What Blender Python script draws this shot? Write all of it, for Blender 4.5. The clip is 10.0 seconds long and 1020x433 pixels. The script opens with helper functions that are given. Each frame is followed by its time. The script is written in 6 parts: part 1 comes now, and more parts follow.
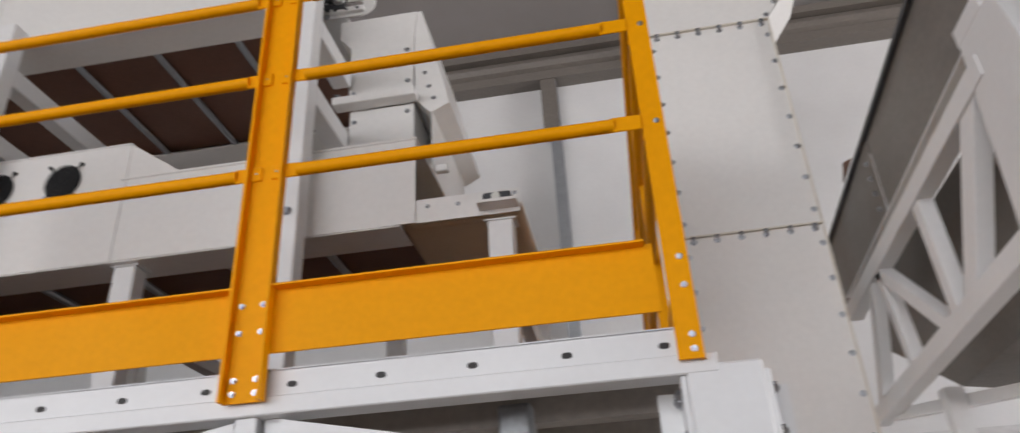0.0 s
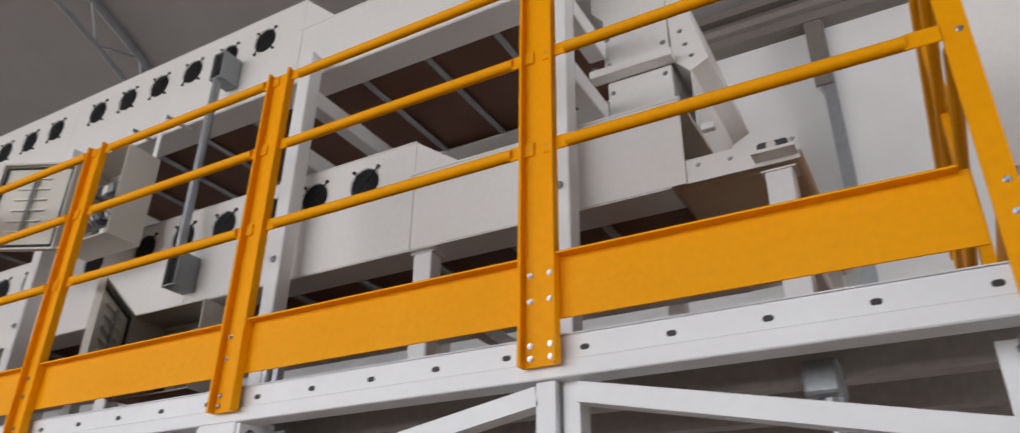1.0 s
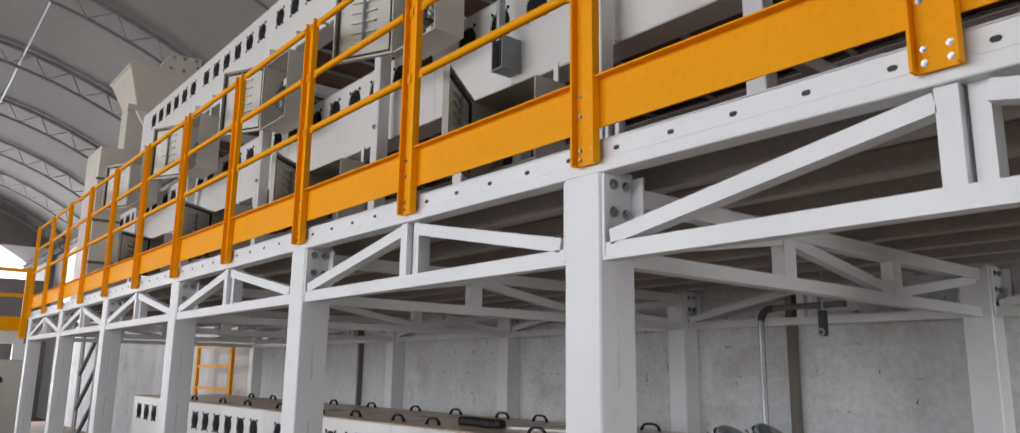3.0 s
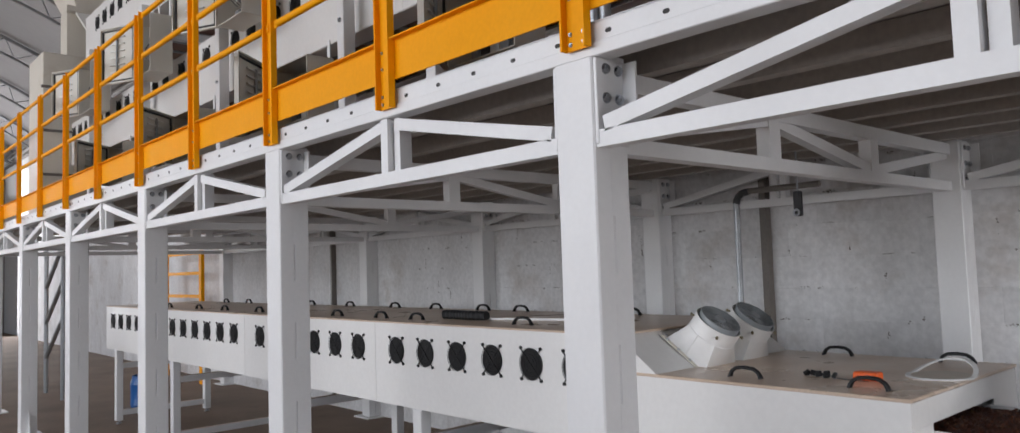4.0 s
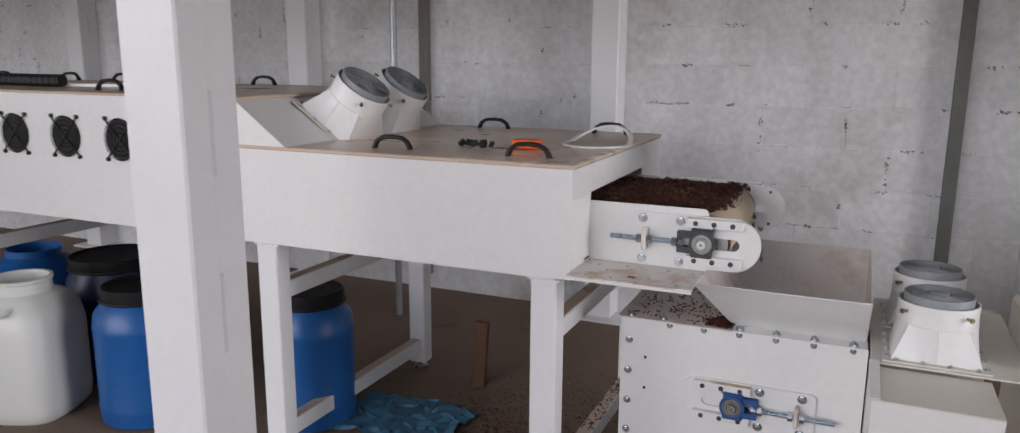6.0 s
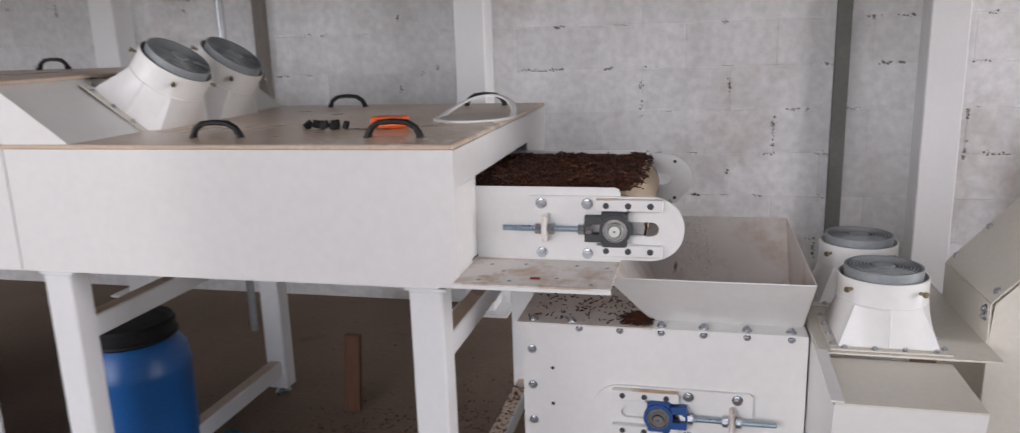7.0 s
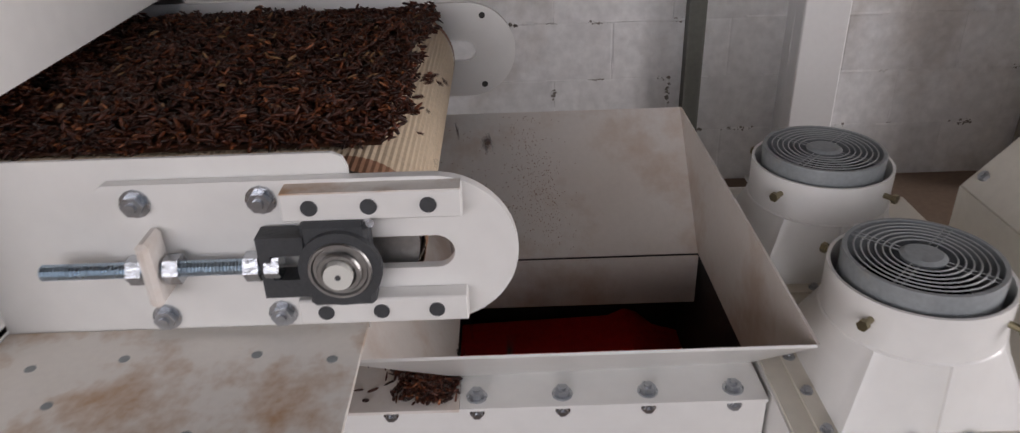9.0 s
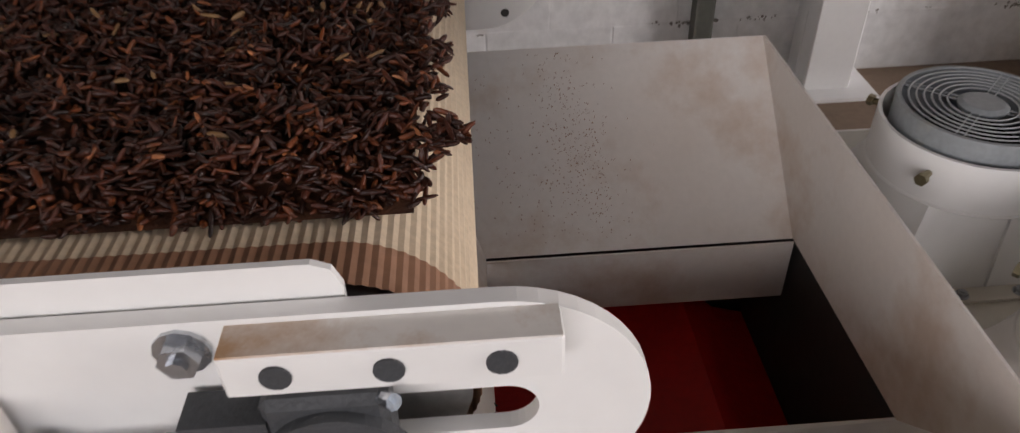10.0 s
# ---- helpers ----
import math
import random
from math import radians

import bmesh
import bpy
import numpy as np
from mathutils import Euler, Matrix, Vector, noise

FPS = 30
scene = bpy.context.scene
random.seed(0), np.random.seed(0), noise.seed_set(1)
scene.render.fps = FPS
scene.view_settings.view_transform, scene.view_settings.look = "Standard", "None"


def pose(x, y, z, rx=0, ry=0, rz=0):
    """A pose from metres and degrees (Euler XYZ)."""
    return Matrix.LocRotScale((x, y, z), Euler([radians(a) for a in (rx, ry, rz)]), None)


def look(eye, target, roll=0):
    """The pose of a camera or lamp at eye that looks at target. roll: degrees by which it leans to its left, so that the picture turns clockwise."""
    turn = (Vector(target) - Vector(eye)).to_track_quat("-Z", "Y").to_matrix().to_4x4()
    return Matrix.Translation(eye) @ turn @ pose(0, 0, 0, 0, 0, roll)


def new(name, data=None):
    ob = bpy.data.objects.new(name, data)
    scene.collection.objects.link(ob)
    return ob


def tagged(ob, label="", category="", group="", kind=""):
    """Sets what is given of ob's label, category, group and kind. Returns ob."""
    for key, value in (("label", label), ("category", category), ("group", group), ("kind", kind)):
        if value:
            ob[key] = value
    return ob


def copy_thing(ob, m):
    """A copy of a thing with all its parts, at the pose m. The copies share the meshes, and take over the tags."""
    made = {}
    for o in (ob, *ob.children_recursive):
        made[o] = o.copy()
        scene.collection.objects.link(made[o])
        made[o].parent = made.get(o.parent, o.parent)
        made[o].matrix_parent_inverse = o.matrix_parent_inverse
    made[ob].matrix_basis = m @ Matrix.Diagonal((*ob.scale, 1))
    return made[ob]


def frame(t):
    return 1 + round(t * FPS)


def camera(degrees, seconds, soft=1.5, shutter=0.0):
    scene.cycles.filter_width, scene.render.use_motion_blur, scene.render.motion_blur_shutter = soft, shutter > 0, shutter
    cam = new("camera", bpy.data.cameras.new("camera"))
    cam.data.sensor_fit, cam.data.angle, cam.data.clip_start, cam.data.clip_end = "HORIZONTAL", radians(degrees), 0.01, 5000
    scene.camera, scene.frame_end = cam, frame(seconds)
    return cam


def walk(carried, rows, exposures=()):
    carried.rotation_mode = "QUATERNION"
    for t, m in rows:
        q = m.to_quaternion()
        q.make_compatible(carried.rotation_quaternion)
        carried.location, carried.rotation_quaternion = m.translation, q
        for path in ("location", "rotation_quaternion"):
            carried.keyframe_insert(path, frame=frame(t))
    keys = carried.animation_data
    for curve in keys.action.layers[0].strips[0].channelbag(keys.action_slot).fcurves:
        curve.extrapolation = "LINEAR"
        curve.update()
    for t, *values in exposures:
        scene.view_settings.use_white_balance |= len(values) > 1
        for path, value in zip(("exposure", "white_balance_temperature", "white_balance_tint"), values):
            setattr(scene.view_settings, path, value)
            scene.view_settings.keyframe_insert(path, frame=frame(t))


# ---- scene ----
cam = camera(66.3, 10.0, soft=1.2, shutter=0.3)
PATH = [
    (0, (0.073, -0.081, 1.748), (-0.178, 1.666, 2.69), -3.3),
    (0.5, (0.074, -0.051, 1.751), (-0.571, 1.586, 2.702), -1.6),
    (1, (0.037, -0.052, 1.718), (-0.851, 1.493, 2.626), 0.8),
    (1.5, (0.008, -0.042, 1.701), (-1.158, 1.368, 2.509), 1.5),
    (2, (-0.06, -0.09, 1.66), (-1.424, 1.207, 2.339), 0.4),
    (2.5, (-0.124, -0.113, 1.635), (-1.592, 1.123, 2.198), 0.7),
    (3, (-0.146, -0.14, 1.599), (-1.665, 1.1, 1.993), 0.8),
    (3.2, (-0.177, -0.18, 1.595), (-1.691, 1.085, 1.927), -0.4),
    (4.3, (-0.263, -0.18, 1.59), (-1.715, 1.195, 1.634), -2.2),
    (4.5, (-0.288, -0.169, 1.577), (-1.674, 1.274, 1.57), -3.6),
    (5, (-0.378, -0.007, 1.518), (-1.53, 1.622, 1.369), -2.4),
    (5.5, (-0.466, 0.226, 1.476), (-1.483, 1.926, 1.206), -2.0),
    (6, (-0.553, 0.379, 1.423), (-1.344, 2.173, 1.028), 0.4),
    (6.2, (-0.592, 0.434, 1.383), (-1.354, 2.242, 0.997), -1.9),
    (7.3, (-0.783, 0.977, 1.361), (-1.104, 2.883, 0.847), -0.4),
    (7.5, (-0.811, 1.118, 1.371), (-1.028, 3.02, 0.793), 0.5),
    (7.8, (-0.841, 1.306, 1.338), (-0.848, 3.209, 0.723), 1.2),
    (8, (-0.857, 1.417, 1.333), (-0.761, 3.299, 0.665), -0.3),
    (8.5, (-0.787, 1.703, 1.289), (-0.696, 3.522, 0.462), -1.3),
    (9, (-0.767, 1.934, 1.281), (-0.767, 3.694, 0.331), -1.9),
    (9.2, (-0.798, 2.017, 1.274), (-0.777, 3.754, 0.282), -1.4),
    (9.5, (-0.84, 2.132, 1.272), (-0.757, 3.827, 0.214), -2.7),
    (10, (-0.839, 2.281, 1.245), (-0.773, 3.856, 0.013), -2.2),
]
walk(cam, [(t, look(eye, target, roll)) for t, eye, target, roll in PATH],
     exposures=[(0.0, -0.35, 6700, 13), (1.5, -0.41, 6650, 12), (3.2, -0.43, 6550, 12), (4.5, -0.4, 6500, 14), (5.5, -0.37, 6600, 16), (7.5, -0.07, 6750, 17), (8.5, -0.29, 6850, 18), (9.0, -0.42, 6950, 18), (9.5, -0.29, 7100, 18), (10.0, 0.0, 7150, 18)])

# ---- world, sun and sky light ----
world = bpy.data.worlds.new("world")
scene.world = world
world.use_nodes = True
_wn = world.node_tree.nodes
_sky = _wn.new("ShaderNodeTexSky")
_sky.sky_type = "NISHITA"
_sky.sun_disc = False
_sky.sun_elevation, _sky.sun_rotation = radians(48), radians(10)
_sky.air_density, _sky.dust_density = 1.0, 3.0
world.node_tree.links.new(_sky.outputs[0], _wn["Background"].inputs[0])
_wn["Background"].inputs[1].default_value = 0.15

_sd = bpy.data.lights.new("sun", "SUN")
_sd.energy, _sd.angle, _sd.color = 2.5, radians(6), (1.0, 0.96, 0.9)
new("sun", _sd).matrix_world = look((2, 24, 26), (-2, 2, 0))


def opening_light(name, at, to, w, h, watts, color=(0.95, 0.97, 1.0)):
    """Daylight that comes in through one of the hall's open sides."""
    d = bpy.data.lights.new(name, "AREA")
    d.shape, d.size, d.size_y, d.energy, d.color = "RECTANGLE", w, h, watts, color
    o = new(name, d)
    o.matrix_world = look(at, to)
    return o


opening_light("daylight_front", (-8, -9.6, 4.1), (-7.0, 4, 2.6), 17, 5.8, 1720)
opening_light("daylight_right", (7.9, 1.2, 2.3), (-3, 2.6, 1.0), 2.3, 4.4, 520)
opening_light("daylight_end", (-27.5, 0.5, 2.6), (0, 2.5, 2.2), 9, 5.0, 700)


# ---- materials ----
def rgb(c):
    return (c[0], c[1], c[2], 1.0)


def mat(name, base, dark=None, rough=0.5, metal=0.0, scale=4.0, fine=60.0, bump=0.15, bumpscale=None, mix=0.5, streak=False,
        random_value=0.0, stain=None, stain_scale=1.5, stain_lo=0.55, coat=0.0, fine_amt=0.12, rough_var=0.12, spec=0.5, world_space=False):
    """A painted, cast or woven surface: colour in two scales, stains, grain in the gloss and fine relief."""
    m = bpy.data.materials.new(name)
    m.use_nodes = True
    n, l = m.node_tree.nodes, m.node_tree.links
    b = n["Principled BSDF"]
    co = n.new("ShaderNodeTexCoord")
    if world_space:
        gp = n.new("ShaderNodeNewGeometry")
        place = gp.outputs["Position"]
    else:
        place = co.outputs["Object"]
    src = place
    if streak:
        mp = n.new("ShaderNodeMapping")
        mp.inputs["Scale"].default_value = streak
        l.new(src, mp.inputs[0])
        src = mp.outputs[0]
    a = n.new("ShaderNodeTexNoise")
    a.inputs["Scale"].default_value, a.inputs["Detail"].default_value = scale, 5
    f = n.new("ShaderNodeTexNoise")
    f.inputs["Scale"].default_value, f.inputs["Detail"].default_value = fine, 3
    l.new(src, a.inputs["Vector"])
    l.new(place, f.inputs["Vector"])
    ramp = n.new("ShaderNodeMapRange")
    ramp.inputs["From Min"].default_value, ramp.inputs["From Max"].default_value = 0.35, 0.7
    l.new(a.outputs["Fac"], ramp.inputs["Value"])
    mul = n.new("ShaderNodeMath")
    mul.operation = "MULTIPLY"
    mul.inputs[1].default_value = mix
    l.new(ramp.outputs[0], mul.inputs[0])
    c = n.new("ShaderNodeMix")
    c.data_type = "RGBA"
    d = dark or [v * 0.82 for v in base]
    c.inputs["A"].default_value, c.inputs["B"].default_value = rgb(base), rgb(d)
    l.new(mul.outputs[0], c.inputs["Factor"])
    colour = c.outputs["Result"]
    if stain:
        st = n.new("ShaderNodeTexNoise")
        st.inputs["Scale"].default_value, st.inputs["Detail"].default_value, st.inputs["Roughness"].default_value = stain_scale, 8, 0.65
        l.new(place, st.inputs["Vector"])
        sr = n.new("ShaderNodeMapRange")
        sr.inputs["From Min"].default_value, sr.inputs["From Max"].default_value = stain_lo, stain_lo + 0.16
        sr.inputs["To Max"].default_value = stain[3] if len(stain) > 3 else 0.7
        l.new(st.outputs["Fac"], sr.inputs["Value"])
        c2 = n.new("ShaderNodeMix")
        c2.data_type = "RGBA"
        c2.inputs["B"].default_value = rgb(stain)
        l.new(sr.outputs[0], c2.inputs["Factor"])
        l.new(colour, c2.inputs["A"])
        colour = c2.outputs["Result"]
    g = n.new("ShaderNodeMix")
    g.data_type, g.blend_type = "RGBA", "MULTIPLY"
    g.inputs["Factor"].default_value = 1.0
    fr = n.new("ShaderNodeMapRange")
    fr.inputs["From Min"].default_value, fr.inputs["From Max"].default_value = 0.3, 0.7
    fr.inputs["To Min"].default_value, fr.inputs["To Max"].default_value = 1.0 - fine_amt, 1.0 + fine_amt * 0.4
    l.new(f.outputs["Fac"], fr.inputs["Value"])
    l.new(colour, g.inputs["A"])
    l.new(fr.outputs[0], g.inputs["B"])
    colour = g.outputs["Result"]
    if random_value:
        oi = n.new("ShaderNodeObjectInfo")
        rr = n.new("ShaderNodeMapRange")
        rr.inputs["To Min"].default_value, rr.inputs["To Max"].default_value = 1 - random_value, 1 + random_value * 0.5
        l.new(oi.outputs["Random"], rr.inputs["Value"])
        g2 = n.new("ShaderNodeMix")
        g2.data_type, g2.blend_type = "RGBA", "MULTIPLY"
        g2.inputs["Factor"].default_value = 1.0
        l.new(colour, g2.inputs["A"])
        l.new(rr.outputs[0], g2.inputs["B"])
        colour = g2.outputs["Result"]
    l.new(colour, b.inputs["Base Color"])
    rv = n.new("ShaderNodeMapRange")
    rv.inputs["To Min"].default_value, rv.inputs["To Max"].default_value = max(0.02, rough - rough_var), min(1, rough + rough_var)
    l.new(a.outputs["Fac"], rv.inputs["Value"])
    l.new(rv.outputs[0], b.inputs["Roughness"])
    b.inputs["Metallic"].default_value = metal
    b.inputs["Specular IOR Level"].default_value = spec
    b.inputs["Coat Weight"].default_value = coat
    if bump:
        bp = n.new("ShaderNodeBump")
        bp.inputs["Strength"].default_value, bp.inputs["Distance"].default_value = bump, 0.004
        if bumpscale:
            h = n.new("ShaderNodeTexNoise")
            h.inputs["Scale"].default_value, h.inputs["Detail"].default_value = bumpscale, 6
            l.new(place, h.inputs["Vector"])
            l.new(h.outputs["Fac"], bp.inputs["Height"])
        else:
            l.new(f.outputs["Fac"], bp.inputs["Height"])
        l.new(bp.outputs[0], b.inputs["Normal"])
    return m


WHITE = mat("white_paint", (0.80, 0.79, 0.77), (0.74, 0.73, 0.71), rough=0.33, scale=2.5, fine=40, bump=0.05, fine_amt=0.03, coat=0.15)
STEEL_WHITE = mat("white_steel_paint", (0.79, 0.79, 0.79), (0.70, 0.70, 0.70), rough=0.4, scale=3, fine=50, bump=0.04, fine_amt=0.02, stain=(0.6, 0.58, 0.55, 0.2), stain_scale=5, stain_lo=0.66)
CREAM = mat("cream_paint", (0.70, 0.66, 0.58), (0.64, 0.60, 0.52), rough=0.42, scale=3, fine=70, bump=0.06, fine_amt=0.04, stain=(0.38, 0.24, 0.13, 0.3), stain_scale=3, stain_lo=0.62)
# warm second tone: brown dust together with painted bounce light off the larvae
DUSTY = mat("dust_and_bounce_paint", (0.77, 0.74, 0.71), (0.62, 0.51, 0.43), rough=0.42, scale=3.5, fine=120, fine_amt=0.03, bump=0.04, stain=(0.46, 0.29, 0.18, 0.5), stain_scale=6, stain_lo=0.48)
LID = mat("dusty_lid_paint", (0.66, 0.52, 0.40), (0.50, 0.35, 0.24), rough=0.3, scale=3, fine=90, bump=0.05, stain=(0.72, 0.66, 0.58, 0.5), stain_scale=2.2, stain_lo=0.6)
YELLOW = mat("yellow_paint", (0.95, 0.385, 0.0), (0.90, 0.35, 0.0), rough=0.5, spec=0.1, scale=3, fine=60, bump=0.07, fine_amt=0.04, coat=0.0)
ZINC = mat("zinc_plated_steel", (0.55, 0.57, 0.6), (0.38, 0.40, 0.43), rough=0.27, metal=1.0, scale=30, fine=200, bump=0.1)
BRASS = mat("yellow_zinc_screw", (0.30, 0.26, 0.17), (0.2, 0.17, 0.1), rough=0.35, metal=1.0, scale=30, fine=200, bump=0.1)
TAPE = mat("brown_edge_tape", (0.33, 0.17, 0.10), (0.25, 0.12, 0.07), rough=0.6, scale=8, fine=120, bump=0.1)
DECKP = mat("grey_brown_deck", (0.27, 0.245, 0.225), (0.20, 0.18, 0.165), rough=0.6, scale=2, fine=40, bump=0.05)
# cream joist paint, greyed so its colour holds the dimness under the deck
JOIST = mat("shade_greyed_cream", (0.42, 0.385, 0.35), (0.35, 0.315, 0.28), rough=0.6, scale=2, fine=40, bump=0.05)
DULLCREAM = mat("dull_cream_paint", (0.56, 0.50, 0.42), (0.48, 0.41, 0.33), rough=0.5, scale=2.5, fine=80, bump=0.05, fine_amt=0.03, stain=(0.34, 0.24, 0.15, 0.5), stain_scale=3, stain_lo=0.57)
# near-black without gloss: the shade within the fan ring is in the colour
VOID = mat("shade_black_fan_hub", (0.008, 0.008, 0.008), rough=1.0, rough_var=0.0, spec=0.05, fine=50, bump=0.0)
WIRE = mat("grey_coated_wire", (0.36, 0.375, 0.38), rough=0.4, fine=150)
RODZ = mat("blue_zinc_plating", (0.45, 0.56, 0.66), (0.36, 0.45, 0.53), rough=0.3, metal=1.0, scale=30, fine=200, bump=0.05)
GALV = mat("galvanised_conduit", (0.42, 0.44, 0.46), (0.32, 0.33, 0.35), rough=0.42, metal=0.8, scale=14, fine=80, bump=0.08)
CAST = mat("dark_grey_cast_iron_paint", (0.05, 0.053, 0.058), (0.035, 0.037, 0.04), rough=0.55, scale=20, fine=260, bump=0.25)
BLUECAST = mat("blue_cast_iron_paint", (0.02, 0.09, 0.28), (0.015, 0.06, 0.2), rough=0.45, scale=20, fine=200, bump=0.2)
BLACK = mat("black_plastic", (0.01, 0.01, 0.011), (0.016, 0.016, 0.016), spec=0.3, rough=0.5, scale=15, fine=120, bump=0.1)
GREYP = mat("grey_plastic", (0.27, 0.29, 0.30), (0.22, 0.235, 0.24), rough=0.45, scale=10, fine=150, bump=0.06, spec=0.4, stain=(0.33, 0.29, 0.24, 0.5), stain_scale=18, stain_lo=0.58)
# near-black standing in for shade in openings; the sight glass wears it too
DARKIN = mat("shade_black_and_glass", (0.03, 0.027, 0.025), (0.02, 0.018, 0.017), rough=0.6, scale=8, fine=60, bump=0.1)
BELT = mat("cream_ribbed_belt", (0.66, 0.53, 0.38), (0.56, 0.43, 0.30), rough=0.7, scale=8, fine=200, bump=0.1, stain=(0.22, 0.12, 0.06, 0.6), stain_scale=14, stain_lo=0.66)
BROWNBELT = mat("brown_belt_underside", (0.17, 0.075, 0.045), (0.12, 0.05, 0.03), rough=0.55, scale=3, fine=80, bump=0.08)
RUST = mat("rusty_brown_stained_paint", (0.76, 0.73, 0.69), (0.66, 0.58, 0.50), rough=0.42, scale=4, fine=150, fine_amt=0.03, bump=0.03, stain=(0.43, 0.23, 0.10, 0.9), stain_scale=8, stain_lo=0.45)
WALL = mat("painted_concrete_block", (0.77, 0.77, 0.775), (0.62, 0.61, 0.605), rough=0.85, scale=2.4, fine=30, bump=1.0, bumpscale=14, mix=0.75, random_value=0.07, stain=(0.42, 0.36, 0.31, 0.5), stain_scale=1.9, stain_lo=0.54, streak=(1.5, 1.5, 0.6), world_space=True)
MORTAR = mat("painted_mortar", (0.62, 0.62, 0.62), (0.54, 0.53, 0.52), rough=0.95, scale=9, fine=70, bump=0.9, bumpscale=50, mix=0.8)
FLOOR = mat("dusty_concrete_floor", (0.215, 0.15, 0.105), (0.15, 0.1, 0.07), rough=0.75, scale=1.2, fine=50, bump=0.3, bumpscale=30, mix=0.8, stain=(0.08, 0.05, 0.035, 0.6), stain_scale=5, stain_lo=0.6)
ROOF = mat("grey_roof_membrane", (0.26, 0.24, 0.235), (0.21, 0.195, 0.19), rough=0.6, scale=0.35, fine=6, bump=0.05, fine_amt=0.04)
TEA = mat("larva_fines", (0.045, 0.018, 0.011), (0.11, 0.042, 0.018), rough=0.48, scale=60, fine=500, bump=0.4, mix=0.9)
RED = mat("dark_red_rubber_flap", (0.62, 0.014, 0.011), (0.4, 0.007, 0.006), rough=0.4, scale=6, fine=90, bump=0.06)
SCRAP = mat("crumpled_red_tape", (0.28, 0.012, 0.018), (0.2, 0.01, 0.012), rough=0.5, scale=40, fine=200)
ENCL = mat("beige_enclosure_paint", (0.60, 0.575, 0.51), (0.55, 0.52, 0.46), rough=0.45, scale=5, fine=200, bump=0.12, fine_amt=0.04)
GASKET = mat("black_rubber_gasket", (0.03, 0.03, 0.03), rough=0.7, fine=100)
BLUEP = mat("blue_plastic", (0.008, 0.10, 0.32), (0.007, 0.07, 0.24), rough=0.36, scale=4, fine=90, bump=0.05, stain=(0.25, 0.3, 0.38, 0.35), stain_scale=9, stain_lo=0.64)
NAVYP = mat("dark_blue_plastic", (0.008, 0.018, 0.07), (0.006, 0.012, 0.05), rough=0.4, scale=4, fine=90, bump=0.05)
WHITEP = mat("translucent_white_plastic", (0.70, 0.70, 0.66), (0.64, 0.63, 0.58), rough=0.4, scale=3, fine=80, bump=0.02, fine_amt=0.02)
ORANGE = mat("orange_plastic", (0.85, 0.13, 0.015), rough=0.4, fine=80, bump=0.05)
TIMBER = mat("rough_timber", (0.13, 0.055, 0.028), (0.09, 0.036, 0.018), rough=0.75, scale=6, fine=70, bump=0.4, streak=(14, 14, 1.5))
CLOTH = mat("blue_tarpaulin", (0.05, 0.17, 0.27), (0.03, 0.11, 0.19), rough=0.6, scale=6, fine=200, bump=0.3)
SCREEN = mat("grey_shaft_steel", (0.45, 0.45, 0.45), (0.33, 0.31, 0.28), rough=0.4, metal=1.0, scale=20, fine=150)
DIRTSTEEL = mat("dusty_grey_steel", (0.19, 0.17, 0.15), (0.14, 0.12, 0.105), rough=0.5, scale=2.5, fine=50, bump=0.08)


# ---- building helpers ----
def bx(bm, x0, x1, y0, y1, z0, z1):
    v = [bm.verts.new(p) for p in ((x0, y0, z0), (x1, y0, z0), (x1, y1, z0), (x0, y1, z0), (x0, y0, z1), (x1, y0, z1), (x1, y1, z1), (x0, y1, z1))]
    for f in ((3, 2, 1, 0), (4, 5, 6, 7), (0, 1, 5, 4), (1, 2, 6, 5), (2, 3, 7, 6), (3, 0, 4, 7)):
        bm.faces.new([v[i] for i in f])
    return bm


def boxes(*rows):
    bm = bmesh.new()
    for r in rows:
        bx(bm, *r)
    return bm


def soft_box(x0, x1, y0, y1, z0, z1, r=0.004, seg=1):
    bm = boxes((x0, x1, y0, y1, z0, z1))
    bmesh.ops.bevel(bm, geom=bm.edges[:], offset=r, segments=seg, affect="EDGES", profile=0.5)
    return bm


def sweep(bm, p0, p1, ring, up=(0, 0, 1)):
    """The closed outline ring (across, up) drawn out from p0 to p1."""
    p0, p1 = Vector(p0), Vector(p1)
    d = (p1 - p0).normalized()
    u = Vector(up)
    if abs(d.dot(u)) > 0.95:
        u = Vector((0, 1, 0)) if abs(d.y) < 0.9 else Vector((1, 0, 0))
    s = d.cross(u).normalized()
    w = s.cross(d).normalized()
    a = [bm.verts.new(p0 + s * i + w * j) for i, j in ring]
    b = [bm.verts.new(p1 + s * i + w * j) for i, j in ring]
    n = len(ring)
    for i in range(n):
        bm.faces.new((a[i], a[(i + 1) % n], b[(i + 1) % n], b[i]))
    bm.faces.new(a[::-1])
    bm.faces.new(b)
    return bm


def circle(r, n=12, r2=None):
    return [((r2 or r) * math.cos(2 * math.pi * i / n), r * math.sin(2 * math.pi * i / n)) for i in range(n)]


def tube(bm, p0, p1, r, n=12):
    return sweep(bm, p0, p1, circle(r, n))


def beam(bm, p0, p1, w, h, up=(0, 0, 1)):
    return sweep(bm, p0, p1, ((-w / 2, -h / 2), (w / 2, -h / 2), (w / 2, h / 2), (-w / 2, h / 2)), up)


